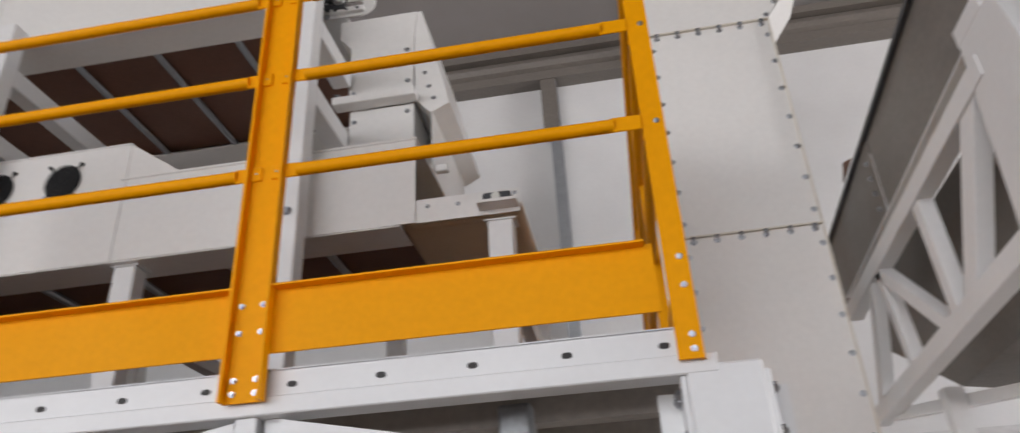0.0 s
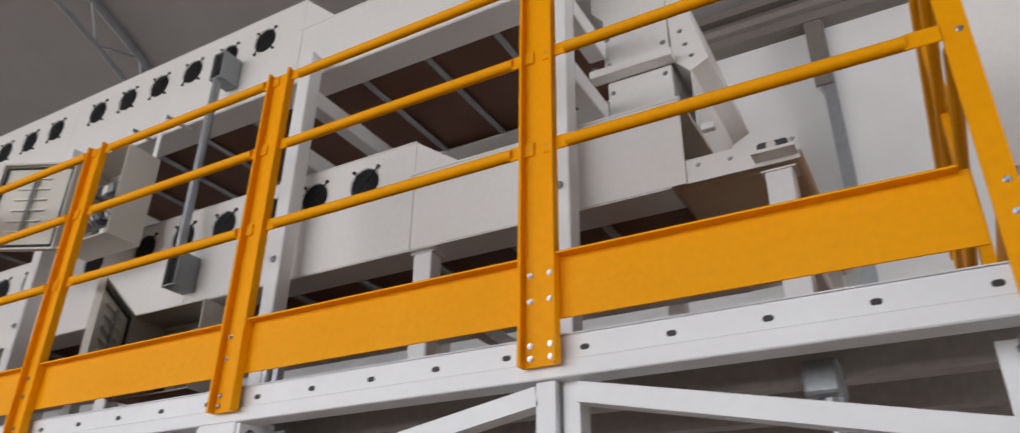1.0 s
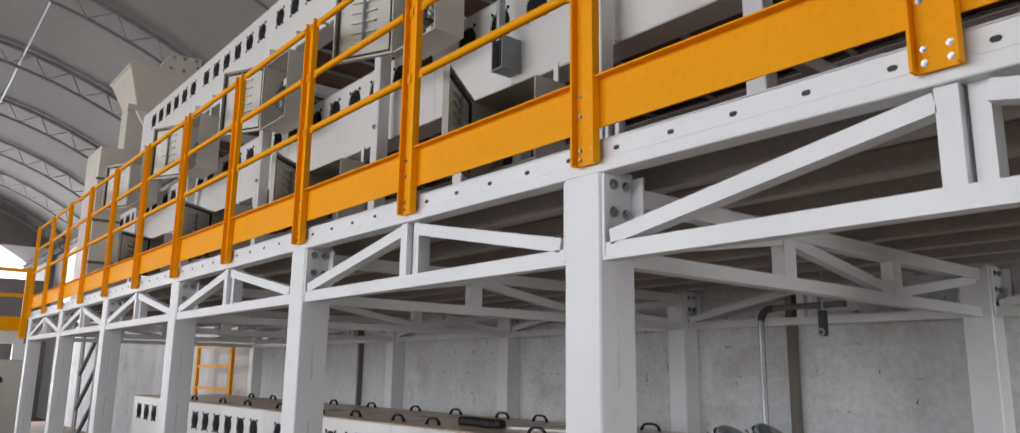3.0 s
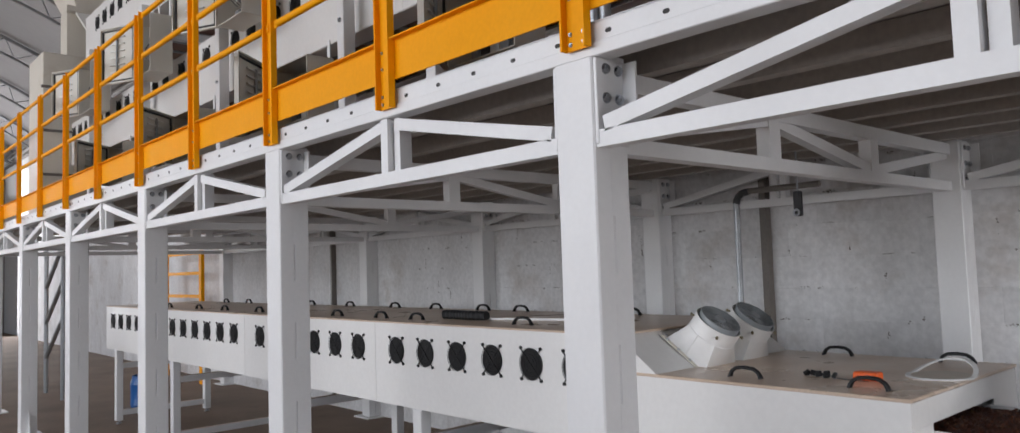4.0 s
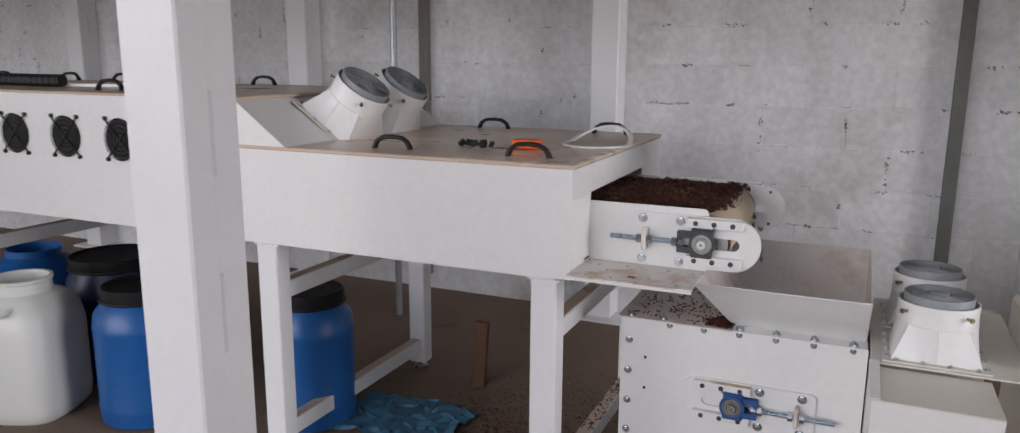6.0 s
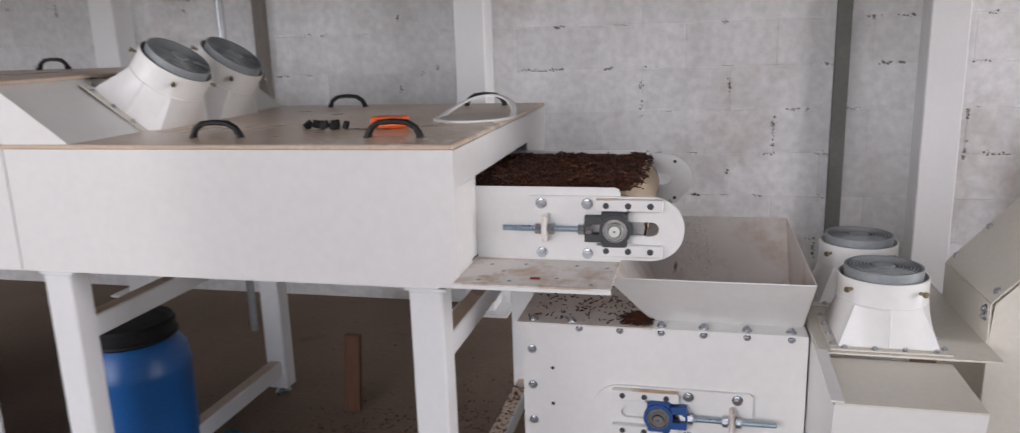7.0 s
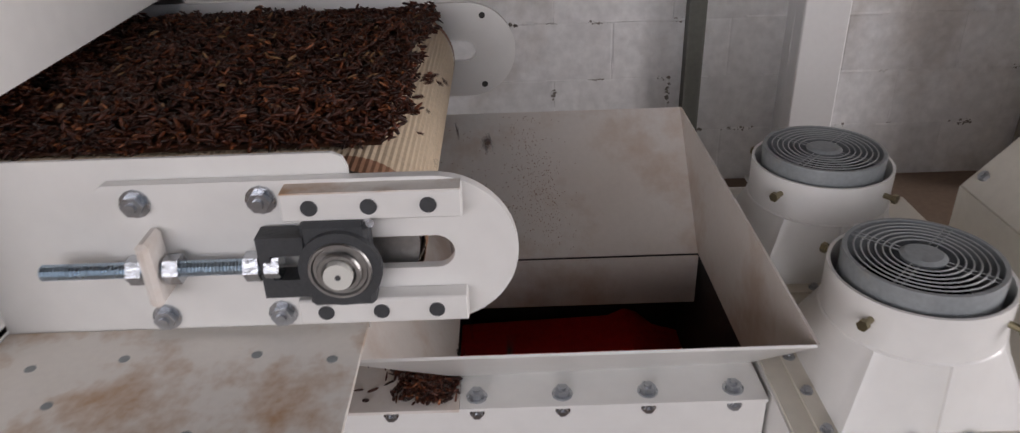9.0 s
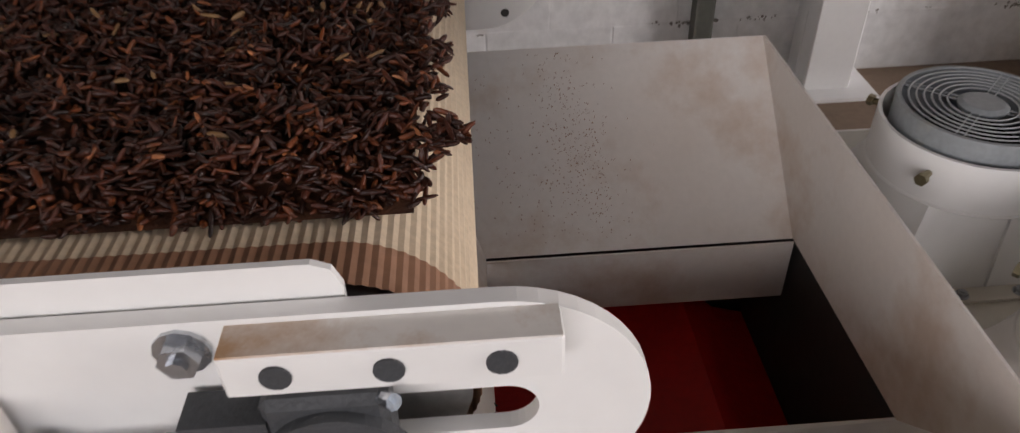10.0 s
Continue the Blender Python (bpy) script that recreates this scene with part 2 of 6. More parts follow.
def plate(pts, axis, a, b):
    """A sheet of the outline pts, between a and b along the axis ('x': pts are (y, z); 'y': (x, z); 'z': (x, y))."""
    bm = bmesh.new()

    def at(p, c):
        return {"x": (c, p[0], p[1]), "y": (p[0], c, p[1]), "z": (p[0], p[1], c)}[axis]

    va, vb = [bm.verts.new(at(p, a)) for p in pts], [bm.verts.new(at(p, b)) for p in pts]
    n = len(pts)
    for i in range(n):
        bm.faces.new((va[i], va[(i + 1) % n], vb[(i + 1) % n], vb[i]))
    bm.faces.new(va[::-1])
    bm.faces.new(vb)
    bmesh.ops.recalc_face_normals(bm, faces=bm.faces[:])
    return bm


def sheet(bm, quad, t=0.003):
    """A thin plate over four corners, t thick behind its face."""
    q = [Vector(p) for p in quad]
    n = (q[1] - q[0]).cross(q[3] - q[0]).normalized() * t
    a, b = [bm.verts.new(p) for p in q], [bm.verts.new(p - n) for p in q]
    bm.faces.new(a)
    bm.faces.new(b[::-1])
    for i in range(4):
        bm.faces.new((a[i], b[i], b[(i + 1) % 4], a[(i + 1) % 4]))
    return bm


def lathe(profile, n=28, cap=True):
    """A turned body from (radius, height) pairs."""
    bm = bmesh.new()
    rings = []
    for r, z in profile:
        rings.append([bm.verts.new((r * math.cos(2 * math.pi * i / n), r * math.sin(2 * math.pi * i / n), z)) for i in range(n)])
    for a, b in zip(rings, rings[1:]):
        for i in range(n):
            bm.faces.new((a[i], a[(i + 1) % n], b[(i + 1) % n], b[i]))
    if cap:
        bm.faces.new(rings[0][::-1])
        bm.faces.new(rings[-1])
    return bm


def ring_tube(bm, centre, radius, r, n=36, m=6, normal=(0, 0, 1)):
    q = Vector(normal).to_track_quat("Z", "Y")
    vs = []
    for i in range(n):
        a = 2 * math.pi * i / n
        row = []
        for j in range(m):
            b = 2 * math.pi * j / m
            row.append(bm.verts.new(Vector(centre) + q @ Vector(((radius + r * math.cos(b)) * math.cos(a), (radius + r * math.cos(b)) * math.sin(a), r * math.sin(b)))))
        vs.append(row)
    for i in range(n):
        for j in range(m):
            bm.faces.new((vs[i][j], vs[(i + 1) % n][j], vs[(i + 1) % n][(j + 1) % m], vs[i][(j + 1) % m]))
    return bm


def moved(bm, m):
    bmesh.ops.transform(bm, matrix=m, verts=bm.verts[:])
    return bm


def smooth(ob, deg=35):
    for p in ob.data.polygons:
        p.use_smooth = True
    ob.data.set_sharp_from_angle(angle=radians(deg))
    return ob


def part(name, bm, material, parent=None, label="", rounded=False):
    me = bpy.data.meshes.new(name)
    bm.to_mesh(me)
    bm.free()
    me.materials.append(material)
    ob = new(name, me)
    if parent:
        ob.parent = parent
    if label:
        ob["label"] = label
    if rounded:
        smooth(ob)
    return ob


def thing(name, label, category, group="", kind="", at=(0, 0, 0), turn=0):
    ob = new(name)
    ob.matrix_basis = pose(*at, 0, 0, turn)
    return tagged(ob, label, category, group, kind)


def again(ob, at, name=None):
    """The same part once more at another place of its parent."""
    o = ob.copy()
    scene.collection.objects.link(o)
    o.location = at
    return o


def hexbolt(r=0.011, h=0.008, washer=True):
    """A bolt head that looks along -y, its base in the plane y = 0."""
    bm = bmesh.new()
    if washer:
        sweep(bm, (0, 0, 0), (0, -0.0025, 0), circle(r * 1.35, 12))
    sweep(bm, (0, -0.0025, 0), (0, -0.0025 - h, 0), circle(r, 6))
    sweep(bm, (0, -0.0025 - h, 0), (0, -0.0025 - h * 1.5, 0), circle(r * 0.5, 8))
    return bm


BOLT = bpy.data.meshes.new("bolt")
_b = hexbolt()
_b.to_mesh(BOLT)
_b.free()
BOLT.materials.append(ZINC)


def bolt(parent, at, size=1.0, rx=0, rz=0):
    """One bolt head; it looks along -y before it is turned."""
    ob = new("bolt", BOLT)
    ob.parent = parent
    ob.matrix_basis = pose(*at, rx, 0, rz) @ Matrix.Scale(size, 4)
    return ob


# ---- the hall ----
def make_hall():
    floor = part("floor", boxes((-45, 8, -10, 4.75, -0.2, 0.0)), FLOOR)
    tagged(floor, "dusty brown concrete floor with larvae scraps", "floor", kind="structure")
    ground = part("ground", boxes((-400, 400, -400, 400, -0.5, -0.2)), FLOOR)
    tagged(ground, "bare earth round the hall", "ground", kind="structure")
    wall = part("wall_back", boxes((-45, 8, 4.56, 4.76, 0.0, 5.5)), MORTAR)
    tagged(wall, "grey painted concrete block wall with ragged joints", "wall", kind="structure")
    tagged(part("wall_right", boxes((8, 8.2, -10, -7.2, 0.0, 13), (8, 8.2, 2.4, 4.76, 0.0, 13), (8, 8.2, -7.2, 2.4, 5.2, 13)), WALL), "plain grey end wall with a wide doorway", "wall", kind="structure")
    # upper wall is rendered smooth and white; a steel gutter beam crowns it
    tagged(part("wall_upper", boxes((-45, 8, 4.545, 4.56, 2.6, 5.45)), STEEL_WHITE), "white rendered wall above the platform", "wall", kind="structure")
    bm = boxes((-45, 8, 4.42, 4.545, 5.26, 5.33), (-45, 8, 4.36, 4.56, 5.46, 5.52))
    sweep(bm, (-45, 4.46, 5.4), (8, 4.46, 5.4), circle(0.07, 10))
    tagged(part("trim", bm, DIRTSTEEL), "grey steel gutter beam along the wall head", "beam", kind="structure")
    # roof: a membrane over arched lattice ribs, springing from the wall head
    R, cy, cz = 8.37, -0.463, -1.15
    a0, a1, n = math.acos((4.62 - cy) / R), math.radians(125.5), 36
    bm = bmesh.new()
    prev = None
    for i in range(n + 1):
        a = a0 + (a1 - a0) * i / n
        p = (cy + R * math.cos(a), cz + R * math.sin(a))
        row = [bm.verts.new((-45, p[0], p[1])), bm.verts.new((8.2, p[0], p[1]))]
        if prev:
            bm.faces.new((prev[0], prev[1], row[1], row[0]))
        prev = row
    roof = part("ceiling", bm, ROOF, rounded=True)
    tagged(roof, "grey fabric roof membrane stretched over arches", "roof", kind="structure")
    rib = thing("roof_rib", "light grey curved lattice roof rib", "roof rib", "roof ribs", at=(0, 0, 0))
    m = 34
    angles = [a0 + (a1 - a0) * i / m for i in range(m + 1)]

    def chord(rr, r):
        bm = bmesh.new()
        rings = []
        for a in angles:
            out = Vector((0, math.cos(a), math.sin(a)))
            rings.append([bm.verts.new(Vector((0, cy, cz)) + out * (rr + r * math.cos(b)) + Vector((r * math.sin(b), 0, 0))) for b in [math.pi / 3 * q for q in range(6)]])
        for p, q in zip(rings, rings[1:]):
            for i in range(6):
                bm.faces.new((p[i], p[(i + 1) % 6], q[(i + 1) % 6], q[i]))
        bm.faces.new(rings[0][::-1])
        bm.faces.new(rings[-1])
        return bm

    part("outer_chord", chord(R - 0.05, 0.036), GALV, rib)
    part("inner_chord", chord(R - 0.36, 0.026), GALV, rib)
    bw = bmesh.new()
    at = lambda rr, a: (0, cy + rr * math.cos(a), cz + rr * math.sin(a))
    for i in range(m):
        ra, rb = (R - 0.05, R - 0.36) if i % 2 else (R - 0.36, R - 0.05)
        tube(bw, at(ra, angles[i]), at(rb, angles[i + 1]), 0.011, 5)
    part("web", bw, GALV, rib)["kind"] = "stuff"
    for k in range(9):
        copy_thing(rib, pose(-2.70 - 3.165 * k, 0, 0))
    rib.matrix_basis = pose(0.46, 0, 0)
    # tie rods between the ribs
    rod = thing("roof_tie", "thin steel roof tie rod", "rod", "roof ties")
    bm = bmesh.new()
    tube(bm, (-12.2, 1.296, 6.777), (-15.365, 1.316, 6.749), 0.022, 6)
    tube(bm, (-15.365, 1.316, 6.749), (-18.53, 1.336, 6.721), 0.022, 6)
    part("rods", bm, GALV, rod)


make_hall()

# ---- the platform ----
COLX = [0.26] + [-1.79 - 2.0 * k for k in range(6)]


def make_column(x, y, back=False):
    c = thing("column", "white painted steel column of two welded channels", "column", "platform columns", at=(x, y, 0))
    for ya, yb in ((0.0, 0.0745), (0.0755, 0.15)):
        part("channel", soft_box(-0.075, 0.075, ya, yb, 0.012, 2.2 if back else 2.205, 0.005), STEEL_WHITE, c)
    bm = bmesh.new()
    for s in (-1, 1):
        for z in (0.35, 0.72, 1.09, 1.46, 1.83):
            bx(bm, min(s * 0.068, s * 0.0755), max(s * 0.068, s * 0.0755), 0.069, 0.081, z - 0.1, z + 0.1)
    part("stitch_weld", bm, STEEL_WHITE, c)
    part("base_plate", boxes((-0.15, 0.15, -0.06, 0.21, 0.0, 0.012)), STEEL_WHITE, c)
    for s in (-1, 1):
        bm = plate([(s * 0.075, 0.012), (s * 0.145, 0.012), (s * 0.1, 0.2), (s * 0.075, 0.26)], "y", 0.07, 0.08)
        if back:
            bm.free()
        else:
            part("base_gusset", bm, STEEL_WHITE, c)
        xa, xb = sorted((s * 0.0755, s * 0.0875))
        g = part("end_plate", soft_box(xa, xb, 0.006, 0.144, 1.935, 2.185, 0.002), STEEL_WHITE, c)
        for z in (1.985, 2.07, 2.155):
            for yy in (0.045, 0.1):
                bolt(g, (s * 0.0875, yy, z), 1.1, 0, 90 * s)
        xa, xb = sorted((s * 0.0875, s * 0.135))
        part("cleat", boxes((xa, xb, 0.122, 0.13, 1.94, 2.18)), STEEL_WHITE, c)
    return c


def truss_member(bm, p, q, w=0.05, h=0.05, up=(0, 0, 1)):
    beam(bm, p, q, w, h, up)


def make_truss_x(x0, x1, y):
    """The A-shaped lattice girder between two columns of one row."""
    t = thing("lattice_girder", "white A-shaped steel lattice girder under the platform edge", "girder", "platform girders", at=(0, y, 0))
    xm = (x0 + x1) / 2 + (0.04 if x1 > 0 else 0)
    part("bottom_chord", boxes((x0, x1, 0.01, 0.06, 1.925, 1.975)), STEEL_WHITE, t)
    for xe, d in ((x0 + 0.03, 1), (x1 - 0.03, -1)):
        bm = bmesh.new()
        truss_member(bm, (xe, 0.035, 1.99), (xm - d * 0.05, 0.035, 2.155), 0.05, 0.045)
        part("diagonal", bm, STEEL_WHITE, t)
    part("vertical", boxes((xm - 0.05, xm - 0.003, 0.01, 0.06, 1.975, 2.185)), STEEL_WHITE, t)
    part("vertical", boxes((xm + 0.006, xm + 0.045, 0.035, 0.09, 1.975, 2.185)), STEEL_WHITE, t)
    return t


def make_truss_y(x, y0, y1):
    t = thing("cross_girder", "white steel lattice girder across the platform", "girder", "platform girders", at=(x, 0, 0))
    part("bottom_chord", boxes((-0.03, 0.03, y0, y1, 1.925, 1.975)), STEEL_WHITE, t)
    part("top_chord", boxes((-0.03, 0.03, y0, y1, 2.12, 2.18)), STEEL_WHITE, t)
    L = y1 - y0
    ys = [y0 + L * f for f in (0.0, 0.34, 0.66, 1.0)]
    for yv in ys[1:3]:
        part("vertical", boxes((-0.028, 0.028, yv - 0.04, yv + 0.04, 1.975, 2.12)), STEEL_WHITE, t)
    for a, b, za, zb in ((ys[0], ys[1], 1.985, 2.12), (ys[1], ys[2], 2.12, 1.985), (ys[2], ys[3], 1.985, 2.12)):
        bm = bmesh.new()
        truss_member(bm, (0, a + 0.03, za), (0, b - 0.03, zb), 0.045, 0.045)
        part("diagonal", bm, STEEL_WHITE, t)
    return t


def make_platform():
    for k, x in enumerate(COLX):
        make_column(x, 1.48)
        make_column(x, 4.40, True)
        make_truss_y(x, 1.63, 4.40)
        if k < 6:
            make_truss_x(COLX[k + 1] + 0.075, x - 0.075, 1.48)
            make_truss_x(COLX[k + 1] + 0.075, x - 0.075, 4.41)
    xa, xb = COLX[-1] - 0.1, 0.33
    edge = thing("platform_edge_beam", "white steel edge channel with slotted holes", "beam")
    bm = boxes((xa, xb - 0.11, 1.485, 1.491, 2.228, 2.285), (xa, xb - 0.11, 1.485, 1.56, 2.283, 2.288))
    part("upper_angle", bm, STEEL_WHITE, edge)
    part("lower_tube", soft_box(xa, xb - 0.08, 1.478, 1.55, 2.186, 2.227, 0.003), STEEL_WHITE, edge)
    # slots are thin near-black plugs that carry the shade of open holes
    bm = bmesh.new()
    for i in range(60):
        x = 0.15 - 0.2 * i
        sweep(bm, (x, 1.4855, 2.25), (x, 1.4835, 2.25), [(0.011 * a, 0.0065 * b) for a, b in ((1, 0.4), (0.6, 1), (-0.6, 1), (-1, 0.4), (-1, -0.4), (-0.6, -1), (0.6, -1), (1, -0.4))])
    part("slot_holes", bm, DARKIN, edge, "dark slotted holes")
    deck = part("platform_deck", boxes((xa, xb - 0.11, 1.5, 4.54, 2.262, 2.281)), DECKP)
    tagged(deck, "grey-brown steel deck plates of the platform", "deck", kind="structure")
    tagged(part("deck_mat", boxes((xa, xb - 0.1, 1.6, 4.5, 2.283, 2.295)), BROWNBELT), "brown board laid on the deck", "board", kind="structure")
    # white joists in a greyed paint that includes the under-deck shade
    j = thing("deck_joists", "white steel joists beneath the deck", "joist", kind="structure")
    for i in range(8):
        y = 1.78 + 0.35 * i
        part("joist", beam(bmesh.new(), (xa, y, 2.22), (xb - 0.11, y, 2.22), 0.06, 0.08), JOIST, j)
    return xa


make_platform()


# ---- the guard rail ----
def make_guard_rail():
    xs = [0.2] + [-0.75 - 1.0 * k for k in range(12)]
    mesh = None
    for k, x in enumerate(xs):
        p = thing("guard_rail_post", "yellow painted steel channel guard rail post", "post", "guard rail posts", at=(x, 1.47, 0))
        if k == 0:
            part("channel", plate([(-0.026, -0.007), (0.026, -0.007), (0.026, 0.05), (0.019, 0.05), (0.019, 0.0), (-0.026, 0.0)], "z", 2.212, 3.385), YELLOW, p)
        elif mesh is None:
            w = 0.048
            bm = plate([(-w, -0.03), (-w + 0.007, -0.03), (-w + 0.009, -0.007), (w - 0.009, -0.007), (w - 0.007, -0.03), (w, -0.03), (w, 0.0), (-w, 0.0)], "z", 2.212, 3.385)
            ob = part("channel", bm, YELLOW, p)
            mesh = ob.data
        else:
            new("channel", mesh).parent = p
        for z in (2.232, 2.262, 2.37, 2.435, 2.785, 3.08, 3.36):
            for s in ((-1, 1) if k else (0.3,)):
                bolt(p, (s * 0.026, -0.007, z), 0.48)
    for k in range(len(xs) - 1):
        x1, x0 = xs[k] - 0.048, xs[k + 1] + 0.048
        if k == 0:
            x1 = xs[0] - 0.061
        for z in (2.785, 3.08, 3.36):
            r = thing("guard_rail_tube", "yellow painted round guard rail with flattened ends", "rail", "guard rails")
            bm = bmesh.new()
            tube(bm, (x0 + 0.03, 1.462, z), (x1 - 0.03, 1.462, z), 0.0165, 12)
            part("tube", bm, YELLOW, r, rounded=True)
            for a, b in ((x0 - 0.035, x0 + 0.035), (x1 - 0.035, x1 + 0.035)):
                part("flattened_end", soft_box(a, b, 1.457, 1.463, z - 0.02, z + 0.02, 0.002), YELLOW, r)
        t = thing("toe_board", "yellow painted steel toe board with a folded top lip", "toe board", "toe boards")
        part("board", plate([(1.471, 2.32), (1.476, 2.32), (1.476, 2.476), (1.471, 2.476)], "x", x0 - 0.015, x1 + 0.015), YELLOW, t)
        part("folded_lip", boxes((x0 + 0.002, x1 - 0.002, 1.444, 1.471, 2.471, 2.476)), YELLOW, t)
    # the rail turns back along the platform's end
    for y in (2.3, 3.2, 4.1):
        p = thing("guard_rail_post", "yellow painted steel channel guard rail post at the platform end", "post", "guard rail posts", at=(0.19, y, 0))
        part("channel", plate([(-0.004, -0.04), (0.03, -0.04), (0.03, -0.034), (0.004, -0.034), (0.004, 0.034), (0.03, 0.034), (0.03, 0.04), (-0.004, 0.04)], "z", 2.28, 3.385), YELLOW, p)
    for z in (2.785, 3.08, 3.36):
        r = thing("guard_rail_tube", "yellow painted round guard rail along the platform end", "rail", "guard rails")
        bm = bmesh.new()
        tube(bm, (0.19, 1.53, z), (0.19, 4.2, z), 0.0165, 10)
        part("tube", bm, YELLOW, r, rounded=True)
    t = thing("toe_board", "yellow painted toe board along the platform end", "toe board", "toe boards")
    part("board", boxes((0.196, 0.201, 1.53, 4.2, 2.32, 2.476)), YELLOW, t)


make_guard_rail()


# ---- drying conveyors ----
_fan_mesh = []


def fan(parent, x, y, z, size):
    if not _fan_mesh:
        bm = bmesh.new()
        sweep(bm, (0, 0.0, 0), (0, -0.004, 0), circle(0.057, 24))
        a = part("fan", bm, BLACK, None)
        bm = bmesh.new()
        for rr in (0.02, 0.033, 0.046, 0.058):
            ring_tube(bm, (0, -0.008, 0), rr, 0.0016, 24, 4, (0, 1, 0))
        for s in (-1, 1):
            beam(bm, (-0.058, -0.007, s * -0.06), (0.058, -0.007, s * 0.06), 0.004, 0.003, (0, 1, 0))
        for sx in (-1, 1):
            for sz in (-1, 1):
                sweep(bm, (sx * 0.052, -0.0005, sz * 0.057), (sx * 0.052, -0.009, sz * 0.057), circle(0.006, 8))
        g = part("guard", bm, BLACK, None)
        _fan_mesh.extend((a.data, g.data))
        bpy.data.objects.remove(a), bpy.data.objects.remove(g)
    o = new("fan", _fan_mesh[0])
    o.parent, o.location, o.scale = parent, (x, y, z), (size, 1, size)
    o["label"] = "black axial fan behind a wire guard"
    g = new("guard", _fan_mesh[1])
    g.parent = o


def bar(bm, rows):
    """One continuous bar through (centre, half width across y, half height) rows that lie in a plane of x and z."""
    rings = []
    for k, (c, w, h) in enumerate(rows):
        a, b = Vector(rows[max(0, k - 1)][0]), Vector(rows[min(len(rows) - 1, k + 1)][0])
        d = (b - a).normalized()
        n = Vector((-d.z, 0, d.x))
        c = Vector(c)
        rings.append([bm.verts.new(c + Vector((0, s * w, 0)) + n * (u * h)) for s, u in ((-1, -0.5), (-0.6, -1), (0.6, -1), (1, -0.5), (1, 0.5), (0.6, 1), (-0.6, 1), (-1, 0.5))])
    for p, q in zip(rings, rings[1:]):
        for i in range(8):
            bm.faces.new((p[i], p[(i + 1) % 8], q[(i + 1) % 8], q[i]))
    bm.faces.new(rings[0][::-1])
    bm.faces.new(rings[-1])
    return bm


def handle(parent, x, y, z):
    """A black plastic bow handle along x."""
    pts = [(-0.066, 0, 0.014), (-0.064, 0.008, 0.012), (-0.055, 0.024, 0.008), (-0.035, 0.036, 0.009), (0.0, 0.039, 0.01), (0.035, 0.036, 0.009), (0.055, 0.024, 0.008), (0.064, 0.008, 0.012), (0.066, 0, 0.014)]
    return part("handle", bar(bmesh.new(), [((x + u, y, z + v), w, 0.0065) for u, v, w in pts]), BLACK, parent, "black plastic bow handle")


def make_leg_frame(x, y0, y1, z1, z0=0.0):
    f = thing("leg_frame", "white square-tube leg frame under the conveyor", "leg frame", "leg frames", at=(x, 0, 0))
    for y in (y0 + 0.035, y1 - 0.035):
        part("leg", soft_box(-0.04, 0.04, y - 0.035, y + 0.035, z0 + 0.035, z1, 0.004), STEEL_WHITE, f)
        part("foot", lathe([(0.03, z0), (0.032, z0 + 0.012), (0.014, z0 + 0.016), (0.014, z0 + 0.04)], 14), ZINC, f).location = (0, y, 0)
        part("top_plate", boxes((-0.05, 0.05, y - 0.036, y + 0.036, z1, z1 + 0.006)), STEEL_WHITE, f)
    for z in (z0 + 0.12, z1 - 0.17):
        st = part("stretcher", soft_box(-0.025, 0.025, y0 + 0.07, y1 - 0.07, z - 0.03, z + 0.03, 0.003), STEEL_WHITE, f, "white stretcher with brown dust on top")
        part("dust", boxes((-0.021, 0.021, y0 + 0.075, y1 - 0.075, z + 0.0301, z + 0.0312)), LID, st, "brown dust")
    return f


